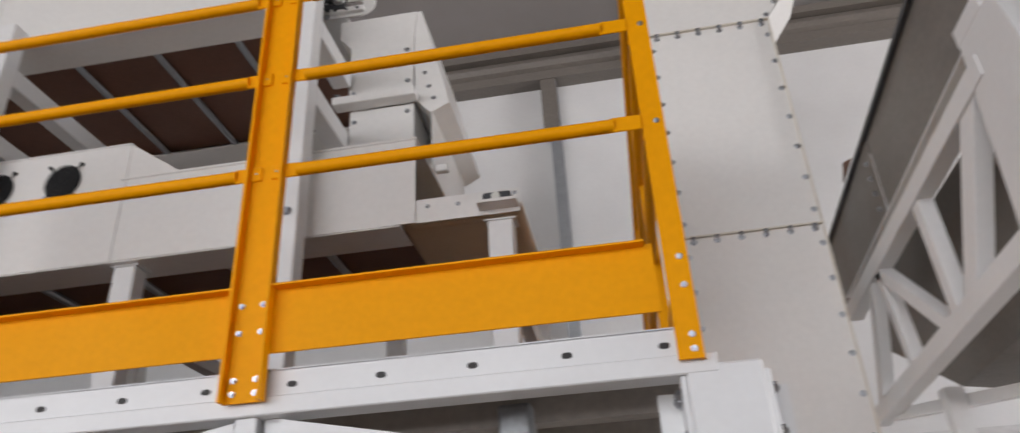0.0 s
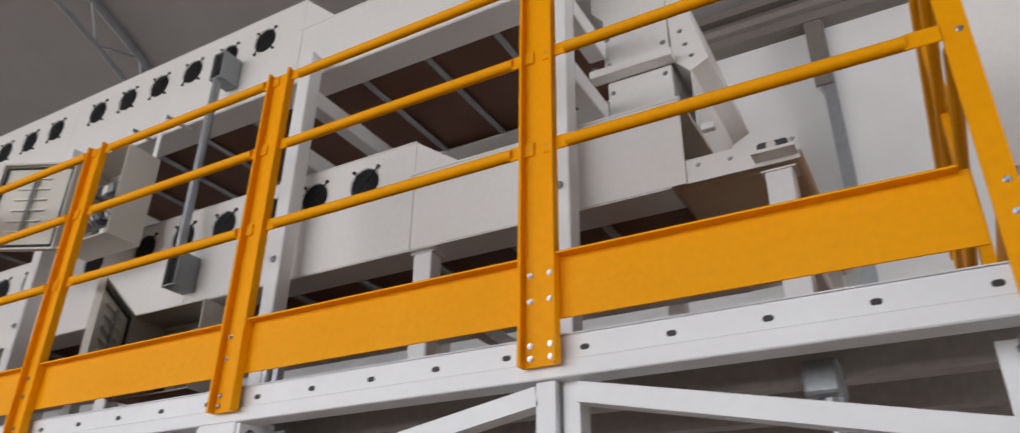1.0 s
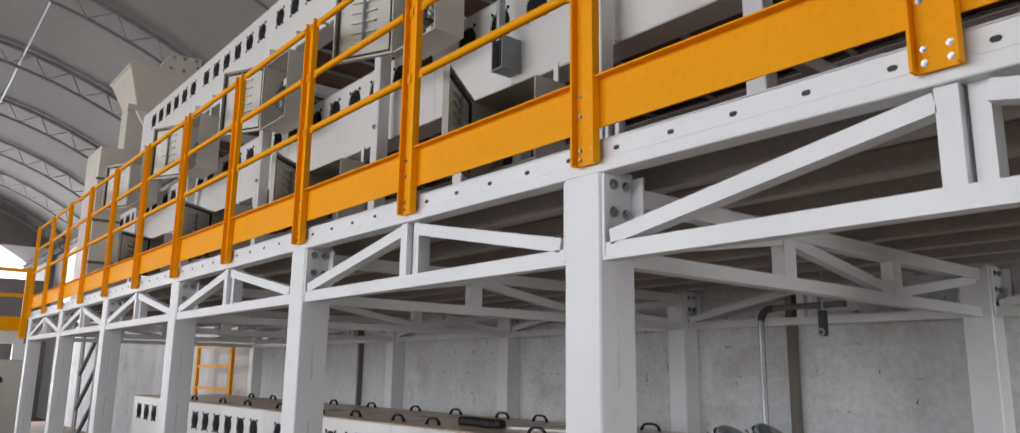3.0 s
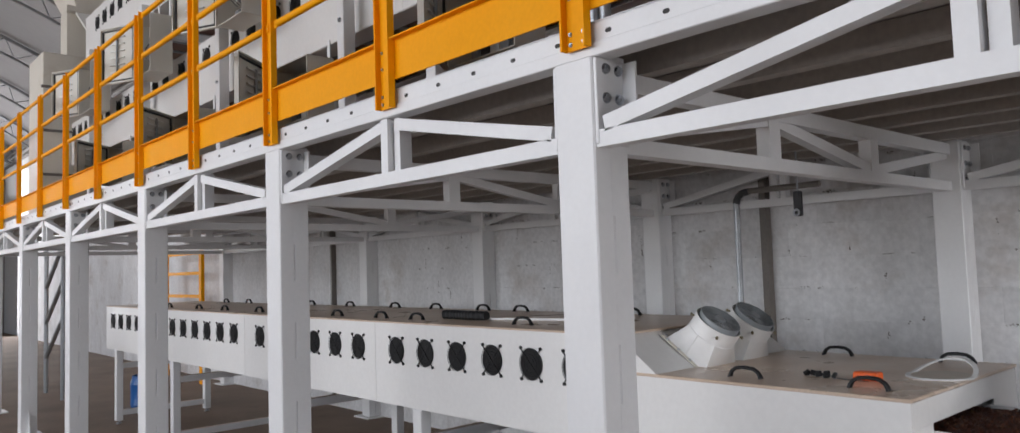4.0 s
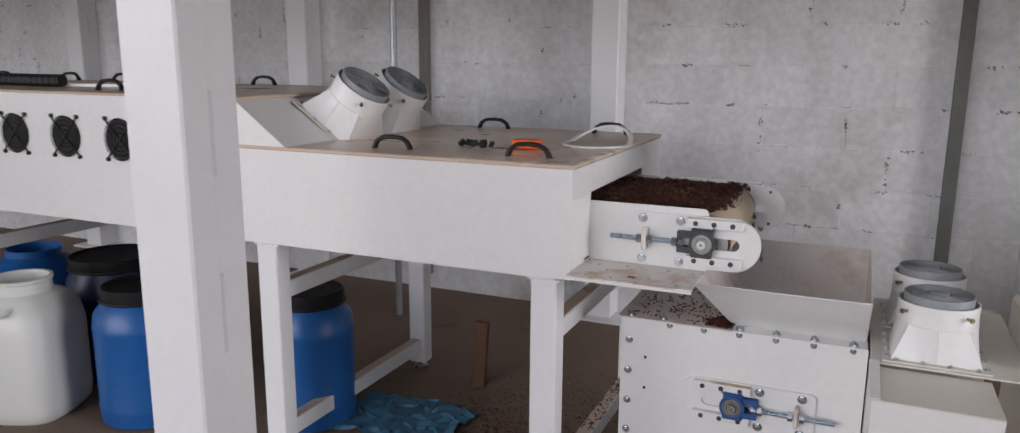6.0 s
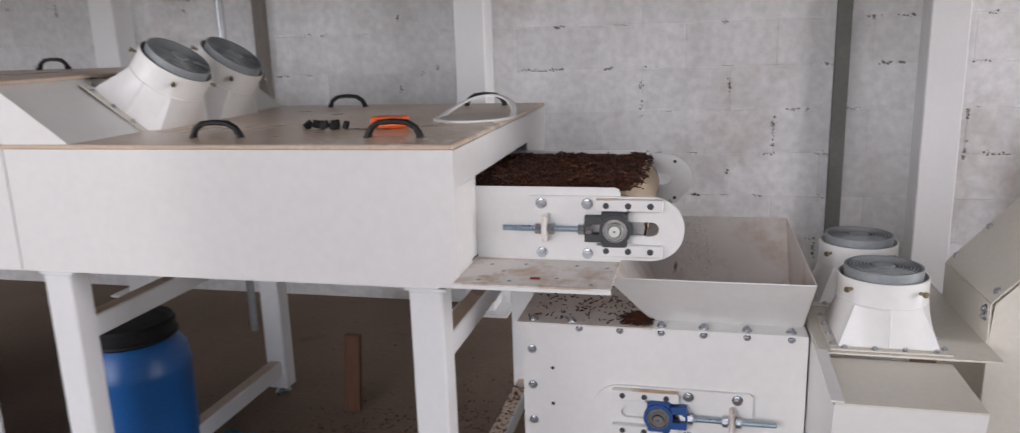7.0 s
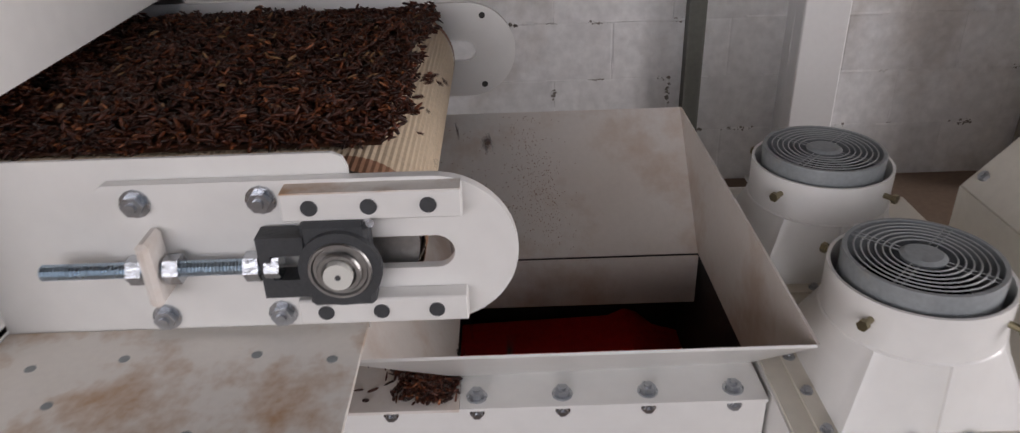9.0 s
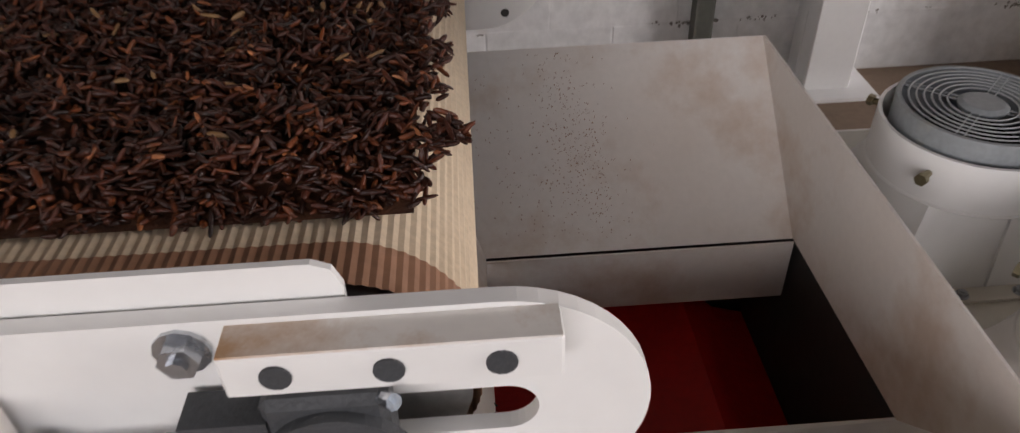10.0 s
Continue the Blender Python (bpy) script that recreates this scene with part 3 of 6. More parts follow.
def make_conveyor(name, label, x_low, x_step, x_left, y0, y1, zb, zl, zt, fans, zf, underside, lid, fan_size):
    """A covered belt: the low feed box, the tall fan section, its lids and its underside."""
    c = thing(name, label, "conveyor")
    t = 0.004
    for y, yy in ((y0, y0 + t), (y1 - t, y1)):
        part("feed_box_side", boxes((x_step + 0.002, x_low, y, yy, zb, zl)), WHITE, c)
    part("feed_box_lid", soft_box(x_step - 0.02, x_low + 0.004, y0 - 0.004, y1 + 0.004, zl, zl + 0.012, 0.003), lid, c, "lid dusted brown" if lid is LID else "")
    # sloping transition, its cheeks and the tall section
    part("slope_plate", sheet(bmesh.new(), [(x_step - 0.02, y0, zt), (x_step + 0.2, y0, zl + 0.012), (x_step + 0.2, y1, zl + 0.012), (x_step - 0.02, y1, zt)]), WHITE, c)
    for y in (y0 + 0.001, y1 - 0.004):
        part("cheek", plate([(x_step, zl + 0.008), (x_step + 0.2, zl + 0.012), (x_step, zt)], "y", y, y + 0.003), WHITE, c)
    n = max(1, round((x_step - x_left) / 1.9))
    for i in range(n):
        xa, xb = x_step - (x_step - x_left) * (i + 1) / n, x_step - (x_step - x_left) * i / n
        for y, yy in ((y0, y0 + t), (y1 - t, y1)):
            p = part("side_panel", boxes((xa + 0.0015, xb - 0.0015, y, yy, zb, zt)), WHITE, c)
        part("tall_lid", soft_box(xa + 0.002, xb - 0.002, y0 - 0.003, y1 + 0.003, zt, zt + 0.01, 0.003), lid, c, "lid dusted brown" if lid is LID else "")
    # near-black strip in place of the shade inside the fan section
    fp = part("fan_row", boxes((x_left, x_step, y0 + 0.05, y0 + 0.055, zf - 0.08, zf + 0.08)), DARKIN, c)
    for x in fans:
        fan(c, x, y0, zf, fan_size)
    # underside: lip, brown belt and cross bars
    part("under_lip", boxes((x_left, x_low - 0.05, y0 + 0.004, y0 + 0.15, zb - 0.004, zb), (x_left, x_low - 0.05, y1 - 0.15, y1 - 0.004, zb - 0.004, zb)), WHITE, c)
    part("belt_return", boxes((x_left, x_low, y0 + 0.12, y1 - 0.12, zb + 0.03, zb + 0.036)), underside, c, "brown belt underside")
    x = x_low - 0.35
    rl = part("return_roller", tube(bmesh.new(), (0, y0 + 0.01, zb + 0.012), (0, y1 - 0.01, zb + 0.012), 0.014, 8), GALV, c)
    rl.location.x = x
    while x - 0.36 > x_left:
        x -= 0.36
        again(rl, (x, 0, 0))
    return c


LOWFANS = [s - 0.285 * i for s in (-2.68, -4.53, -6.44, -8.35) for i in range(6)]
UPFANS = [s - 0.268 * i for s in (-1.85, -3.58, -5.3, -7.02, -8.74) for i in range(6)]
TOPFANS = [s - 0.268 * i for s in (-2.62, -4.36, -6.06, -7.78) for i in range(6)]
low = make_conveyor("lower_conveyor", "long white covered belt conveyor with fans along its side", -1.25, -2.43, -10.05, 2.38, 3.42, 0.815, 1.128, 1.285, LOWFANS, 1.13, BROWNBELT, LID, 1.3)
mid = make_conveyor("middle_conveyor", "white covered belt conveyor on the platform", -0.54, -1.6, -11.0, 2.05, 3.05, 2.918, 3.235, 3.385, UPFANS, 3.262, BROWNBELT, WHITE, 1.18)
top = make_conveyor("top_conveyor", "white covered belt conveyor at the top of the stack", -1.0, -2.36, -9.6, 2.05, 3.05, 3.95, 4.27, 4.46, TOPFANS, 4.305, BROWNBELT, WHITE, 1.18)
for x in (-1.33, -2.33, -3.92, -5.63, -7.9, -9.7):
    make_leg_frame(x, 2.38, 3.42, 0.805)
for x in (-0.27, -1.56, -3.3, -5.0, -6.7):
    make_leg_frame(x, 2.08, 3.02, 2.908, 2.296)
for x, y in ((-1.9, 2.5), (-1.43, 2.5), (-1.93, 3.33), (-1.43, 3.33)):
    handle(low, x, y, 1.14)
for x in (-3.18, -4.11, -4.5, -5.05, -5.6, -6.3, -7.0, -7.6, -8.4, -9.0):
    handle(low, x, 2.53, 1.295)
    handle(low, x + 0.05, 3.33, 1.295)


def make_upright(x, reach):
    f = thing("support_frame", "white square-tube frame carrying the stacked conveyors", "frame", "support frames", at=(x, 0, 0))
    for y in (1.965, 3.1):
        part("upright", soft_box(-0.036, 0.036, y - 0.036, y + 0.036, 2.296, 3.97, 0.004), STEEL_WHITE, f)
    for z in (3.45, 3.75):
        part("cross_beam", soft_box(-0.036, 0.036, 2.001, reach, z - 0.04, z + 0.04, 0.004), STEEL_WHITE, f)
    bolt(f, (0.0, 1.928, 2.95), 1.0)


for x in (-0.92, -2.17, -3.9, -5.6, -7.3, -9.0):
    make_upright(x, 2.31 if x > -1 else 3.064)


# ---- the lower conveyor's delivery end ----
def ring_plate(outer, inner, axis_y0, axis_y1):
    """A plate with one opening: both outlines are (x, z) lists of one length."""
    bm = bmesh.new()
    n = len(outer)
    V = {}
    for k, pts in (("o", outer), ("i", inner)):
        for s, y in ((0, axis_y0), (1, axis_y1)):
            V[k, s] = [bm.verts.new((p[0], y, p[1])) for p in pts]
    for i in range(n):
        j = (i + 1) % n
        bm.faces.new((V["o", 0][i], V["o", 0][j], V["i", 0][j], V["i", 0][i]))
        bm.faces.new((V["o", 1][j], V["o", 1][i], V["i", 1][i], V["i", 1][j]))
        bm.faces.new((V["o", 0][j], V["o", 0][i], V["o", 1][i], V["o", 1][j]))
        bm.faces.new((V["i", 0][i], V["i", 0][j], V["i", 1][j], V["i", 1][i]))
    bmesh.ops.recalc_face_normals(bm, faces=bm.faces[:])
    return bm


def rounded_outline(x0, x1, zc, r, square, n=96):
    """n points along a bar's outline from its rounded end at x1: round at x0 too, or square with clipped corners."""
    path = [(x1 - r + r * math.cos(a), zc + r * math.sin(a)) for a in [math.pi / 2 * k / 16 for k in range(17)]]
    c = 0.006
    if square:
        path += [(x0 + c, zc + r), (x0, zc + r - c), (x0, zc - r + c), (x0 + c, zc - r)]
    else:
        path += [(x0 + r + r * math.cos(a), zc + r * math.sin(a)) for a in [math.pi / 2 + math.pi * k / 32 for k in range(33)]]
    path += [(x1 - r + r * math.cos(a), zc + r * math.sin(a)) for a in [1.5 * math.pi + math.pi / 2 * k / 16 for k in range(17)]]
    run = [0.0]
    for p, q in zip(path, path[1:]):
        run.append(run[-1] + math.dist(p, q))
    out, k = [], 0
    for i in range(n):
        u = run[-1] * i / n
        while run[k + 1] < u:
            k += 1
        f = (u - run[k]) / max(1e-9, run[k + 1] - run[k])
        out.append((path[k][0] + (path[k + 1][0] - path[k][0]) * f, path[k][1] + (path[k + 1][1] - path[k][1]) * f))
    return out


def takeup_outline(x0, x1, z0, z1):
    """The plate's outline and its slot."""
    zc = (z0 + z1) / 2
    cx = (x0 + x1) / 2 + 0.037
    return rounded_outline(x0, x1, zc, (z1 - z0) / 2, True), rounded_outline(cx - 0.087, cx + 0.087, zc, 0.0165, False)


def make_takeup(name_label, x0, x1, z0, z1, y, housing, flip=False, full=True):
    """A slotted belt tensioner: plate, guide strips, bearing block and threaded rod; it looks along -y."""
    t = thing("belt_tensioner", name_label, "belt tensioner", "belt tensioners")
    cx, cz = (x0 + x1) / 2, (z0 + z1) / 2
    s = -1 if flip else 1

    def X(v):
        return cx + s * (v - cx)

    o, i = takeup_outline(x0, x1, z0, z1)
    if flip:
        o, i = [(2 * cx - p[0], p[1]) for p in o], [(2 * cx - p[0], p[1]) for p in i]
    part("slotted_plate", ring_plate(o, i, y - 0.01, y), WHITE, t)
    if not full:
        for dx, dz in ((-0.05, 0.055), (-0.05, -0.055), (-0.12, 0.058), (-0.19, 0.058)):
            part("screw_hole", sweep(bmesh.new(), (x1 + dx, y - 0.01, cz + dz), (x1 + dx, y - 0.0108, cz + dz), circle(0.005, 10)), DARKIN, t)
        return t
    W = x1 - x0
    for zz, tag in ((z1 - 0.028, "upper"), (z0 + 0.015, "lower")):
        xa, xb = sorted((X(x0 + W * 0.45), X(x0 + W * 0.87)))
        g = part("guide_strip", soft_box(xa, xb, y - 0.03, y - 0.01, zz - 0.002, zz + 0.024, 0.0015), WHITE, t)
        if tag == "upper":
            part("dust_cap", boxes((xa + 0.001, xb - 0.001, y - 0.0295, y - 0.0102, zz + 0.0235, zz + 0.0248)), RUST, g, "brown dust on the strip")
        for f in (0.16, 0.487, 0.815):
            xx = xa + (xb - xa) * f
            bm = bmesh.new()
            sweep(bm, (xx, y - 0.030, zz + 0.011), (xx, y - 0.0315, zz + 0.011), circle(0.0072, 14))
            part("socket_screw", bm, CAST, g)
    for zz in (z1 - 0.017, z0 + 0.014):
        for f in (0.094, 0.392):
            bolt(t, (X(x0 + W * f), y - 0.01, zz), 0.9)
    # bearing block
    bxc = X(x0 + W * 0.570)
    zc = cz + 0.003
    h = part("bearing_block", bmesh.new(), housing, t, "cast bearing block")
    bm = soft_box(bxc - 0.03, bxc + 0.028, y - 0.036, y - 0.012, zc - 0.042, zc + 0.042, 0.004)
    xa, xb = sorted((bxc - s * 0.068, bxc - s * 0.028))
    ua, ub = (xa, xb) if s > 0 else (xb, xa)
    arms = plate([(ua, zc - 0.03), (ub, zc - 0.03), (ub, zc - 0.012), (ua + s * 0.01, zc - 0.012), (ua + s * 0.01, zc + 0.012), (ub, zc + 0.012), (ub, zc + 0.03), (ua, zc + 0.03)], "y", y - 0.036, y - 0.014)
    part("rod_socket", arms, housing, t)
    sweep(bm, (bxc + s * 0.002, y - 0.035, zc), (bxc + s * 0.002, y - 0.042, zc), circle(0.036, 28))
    bm.to_mesh(h.data)
    bm.free()
    h.data.materials.clear()
    h.data.materials.append(housing)
    bm = bmesh.new()
    ring_tube(bm, (bxc + s * 0.002, y - 0.043, zc), 0.0255, 0.0022, 32, 6, (0, 1, 0))
    ring_tube(bm, (bxc + s * 0.002, y - 0.046, zc), 0.0165, 0.003, 28, 6, (0, 1, 0))
    sweep(bm, (bxc + s * 0.002, y - 0.036, zc), (bxc + s * 0.002, y - 0.0425, zc), circle(0.0235, 24))
    part("bearing_ring", bm, SCREEN, t, rounded=True)
    bm = bmesh.new()
    sweep(bm, (bxc + s * 0.002, y - 0.036, zc), (bxc + s * 0.002, y - 0.054, zc), circle(0.0125, 20))
    part("shaft_end", bm, WHITEP if housing is CAST else SCREEN, t, "pale turned shaft end with a centre hole")
    part("centre_hole", sweep(bmesh.new(), (bxc + s * 0.002, y - 0.054, zc), (bxc + s * 0.002, y - 0.0547, zc), circle(0.0026, 10)), CAST, t)
    part("grease_nipple", sweep(bmesh.new(), (bxc + s * 0.024, y - 0.03, zc + 0.036), (bxc + s * 0.032, y - 0.04, zc + 0.044), circle(0.004, 8)), ZINC, t)
    # threaded rod, lug and nuts
    zr, yr = zc - 0.002, y - 0.027
    xe = X(x0 - 0.055)
    bm = bmesh.new()
    n = 130
    x_start, x_end = xe, bxc - s * 0.06
    prof = []
    for k in range(n + 1):
        prof.append(x_start + (x_end - x_start) * k / n)
    rings = []
    for k, px in enumerate(prof):
        rr = 0.0075 if k % 2 else 0.0066
        rings.append([bm.verts.new((px, yr + rr * math.cos(2 * math.pi * a / 10), zr + rr * math.sin(2 * math.pi * a / 10))) for a in range(10)])
    for a, b in zip(rings, rings[1:]):
        for q in range(10):
            bm.faces.new((a[q], a[(q + 1) % 10], b[(q + 1) % 10], b[q]))
    bm.faces.new(rings[0])
    bm.faces.new(rings[-1][::-1])
    part("threaded_rod", bm, RODZ, t, "zinc-plated threaded rod")
    xl = X(x0 + W * 0.125)
    part("lug", soft_box(xl - 0.006, xl + 0.006, y - 0.046, y - 0.01, zr - 0.03, zr + 0.034, 0.004), DUSTY, t, "white welded lug with brown dust")
    for xx in (xl - s * 0.016, xl + s * 0.016, bxc - s * 0.058, bxc - s * 0.076):
        part("nut", sweep(bmesh.new(), (xx - 0.0065, yr, zr), (xx + 0.0065, yr, zr), circle(0.0135, 6)), ZINC, t)
    return t


def make_delivery_end():
    d = thing("delivery_end", "white steel frame round the belt's delivery end", "conveyor end")
    xe = -1.25
    part("end_hood", boxes((xe - 0.003, xe, 2.384, 3.416, 1.042, 1.126)), WHITE, d)
    part("end_hood_side", boxes((xe - 0.003, xe, 2.384, 2.55, 0.822, 1.0415)), WHITE, d)
    part("end_hood_side", boxes((xe - 0.003, xe, 3.14, 3.416, 0.822, 1.0415)), WHITE, d)
    for y in (2.546, 3.13):
        pts = [(-1.9, 0.835), (-0.905, 0.835), (-0.905, 1.004), (-0.909, 1.014), (-0.918, 1.018), (-1.9, 1.018)]
        part("side_plate", plate(pts, "y", y, y + 0.004), WHITE, d)
    part("tray", soft_box(xe, -0.905, 2.338, 2.545, 0.838, 0.842, 0.001), RUST, d, "tray stained with brown dust")
    part("tray_edge", boxes((xe, -0.905, 2.3375, 2.342, 0.83, 0.838)), WHITE, d)
    for x, y in ((-1.2, 2.37), (-1.13, 2.37), (-1.03, 2.4), (-0.95, 2.365), (-0.93, 2.49), (-1.0, 2.5), (-1.12, 2.5), (-1.2, 2.49), (-1.16, 2.44)):
        part("hole", sweep(bmesh.new(), (x, y, 0.842), (x, y, 0.8424), circle(0.005, 12)), GREYP, d)
    part("red_smear", soft_box(-1.088, -1.066, 2.386, 2.396, 0.8424, 0.845, 0.001), SCRAP, d, "scrap of red tape")
    make_takeup("white slotted belt tensioner with a dark cast bearing block", -1.122, -0.76, 0.850, 0.999, 2.544, CAST)
    t = make_takeup("white slotted belt tensioner plate on the far side", -1.122, -0.75, 0.856, 1.004, 3.146, CAST, full=False)
    # belt loop with ribs, end roller
    b = thing("conveyor_belt", "cream ribbed belt with brown edge tape", "belt")
    xr, zr, R = -0.918, 0.924, 0.072
    prof = []
    s = -1.9
    k = 0
    while s < xr:
        prof.append((s, zr + R + (0.0009 if k % 2 else 0)))
        s += 0.0032
        k += 1
    for i in range(72):
        a = math.pi / 2 - math.pi * i / 71
        rr = R + (0.0009 if k % 2 else 0)
        prof.append((xr + rr * math.cos(a), zr + rr * math.sin(a)))
        k += 1
    prof.append((-1.9, zr - R))

    def strip(y0, y1, lift):
        bm = bmesh.new()
        rows = []
        for px, pz in prof:
            dx, dz = px - xr, pz - zr
            if px > xr:
                L = math.hypot(dx, dz)
                px, pz = xr + dx * (L + lift) / L, zr + dz * (L + lift) / L
            else:
                pz += lift if pz > zr else -lift
            rows.append((bm.verts.new((px, y0, pz)), bm.verts.new((px, y1, pz))))
        for p, q in zip(rows, rows[1:]):
            bm.faces.new((p[0], p[1], q[1], q[0]))
        return bm

    part("ribbed_face", strip(2.587, 3.104, 0.0), BELT, b, "cream ribbed belt face")
    part("edge_tape", strip(2.556, 2.587, 0.0005), TAPE, b, "brown stitched edge tape")
    part("edge_tape", strip(3.104, 3.122, 0.0005), TAPE, b)
    r = part("end_roller", sweep(bmesh.new(), (xr, 2.553, zr), (xr, 3.12, zr), circle(R - 0.004, 32)), SCREEN, b, "grey steel end roller", rounded=True)
    return b


make_delivery_end()


# ---- fan ducts ----
def make_duct(at, tilt, h=0.135, r=0.098, w=0.105, label="white sheet-metal duct with a grey fan and wire guard"):
    d = new("fan_duct")
    d.matrix_basis = pose(*at) @ Matrix.Rotation(radians(tilt), 4, "Y")
    tagged(d, label, "fan duct", "fan ducts")
    n = 48
    zc, z1 = h * 0.62, h
    bm = bmesh.new()
    lo, mi, hi, inn, deep = [], [], [], [], []
    for i in range(n):
        a = 2 * math.pi * i / n
        c, s = math.cos(a), math.sin(a)
        k = w / max(abs(c), abs(s))
        lo.append(bm.verts.new((k * c, k * s, 0.004)))
        mi.append(bm.verts.new((r * c, r * s, zc)))
        hi.append(bm.verts.new((r * c, r * s, z1)))
        inn.append(bm.verts.new(((r - 0.004) * c, (r - 0.004) * s, z1)))
        deep.append(bm.verts.new(((r - 0.004) * c, (r - 0.004) * s, z1 - 0.05)))
    for p, q in ((lo, mi), (mi, hi), (hi, inn), (inn, deep)):
        for i in range(n):
            bm.faces.new((p[i], p[(i + 1) % n], q[(i + 1) % n], q[i]))
    part("transition", bm, WHITE, d, rounded=True)
    bm = bmesh.new()
    ring_tube(bm, (0, 0, zc), r, 0.0022, 40, 5)
    tube(bm, (0, -w - 0.001, 0.006), (0, -r - 0.001, zc), 0.0025, 6)
    part("weld_seam", bm, WHITE, d)
    part("base_flange", boxes((-w - 0.02, w + 0.02, -w - 0.02, w + 0.02, 0.0, 0.004)), CREAM, d)
    for k in range(4):
        for u in (-0.9, -0.3, 0.3, 0.9):
            m = Matrix.Rotation(radians(90 * k), 4, "Z")
            p = m @ Vector((u * w, -w - 0.011, 0.004))
            o = new("bolt", BOLT)
            o.parent = d
            o.matrix_basis = pose(p.x, p.y, p.z, -90, 0, 0) @ Matrix.Scale(0.5, 4)
    for k in range(4):
        a = radians(38.5 + 90 * k)
        o = part("clamp_screw", sweep(bmesh.new(), ((r - 0.002) * math.cos(a), (r - 0.002) * math.sin(a), z1 - 0.022), ((r + 0.016) * math.cos(a), (r + 0.016) * math.sin(a), z1 - 0.022), circle(0.004, 8)), BRASS, d, "brass-coloured clamp screw")
        part("screw_head", sweep(bmesh.new(), ((r + 0.012) * math.cos(a), (r + 0.012) * math.sin(a), z1 - 0.022), ((r + 0.018) * math.cos(a), (r + 0.018) * math.sin(a), z1 - 0.022), circle(0.0068, 6)), BRASS, d)
    f = part("fan_ring", lathe([(r - 0.02, z1 - 0.045), (r - 0.014, z1 - 0.045), (r - 0.013, z1 + 0.016), (r - 0.014, z1 + 0.019), (r - 0.019, z1 + 0.019), (r - 0.02, z1 - 0.045)], 44, False), GREYP, d, "grey plastic fan ring", rounded=True)
    for i in range(6):
        part("guard_ring", ring_tube(bmesh.new(), (0, 0, z1 + 0.018), 0.034 + (r - 0.06) * i / 5, 0.001, 36, 5), WIRE, f)
    for k in range(8):
        a, o = radians(45 + 90 * (k // 2)), 0.004 * (1 if k % 2 else -1)
        c, s = math.cos(a), math.sin(a)
        part("guard_spoke", tube(bmesh.new(), (0.022 * c - o * s, 0.022 * s + o * c, z1 + 0.0165), ((r - 0.017) * c - o * s, (r - 0.017) * s + o * c, z1 + 0.0165), 0.0009, 5), WIRE, f)
    part("hub_disc", lathe([(0.024, z1 + 0.014), (0.025, z1 + 0.018), (0.02, z1 + 0.021)], 24), GREYP, f)
    # motor cone coloured as if it stood in full shade
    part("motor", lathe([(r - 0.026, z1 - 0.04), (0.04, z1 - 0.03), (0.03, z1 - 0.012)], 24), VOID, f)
    return d


make_duct((-0.312, 2.665, 0.655), 0, h=0.148)
make_duct((-0.312, 2.962, 0.655), 0, h=0.148)
for y in (2.78, 3.06):
    make_duct((-2.29, y, 1.185), 36, h=0.172, r=0.105, w=0.118, label="white sheet-metal duct with a grey fan on the sloping lid")


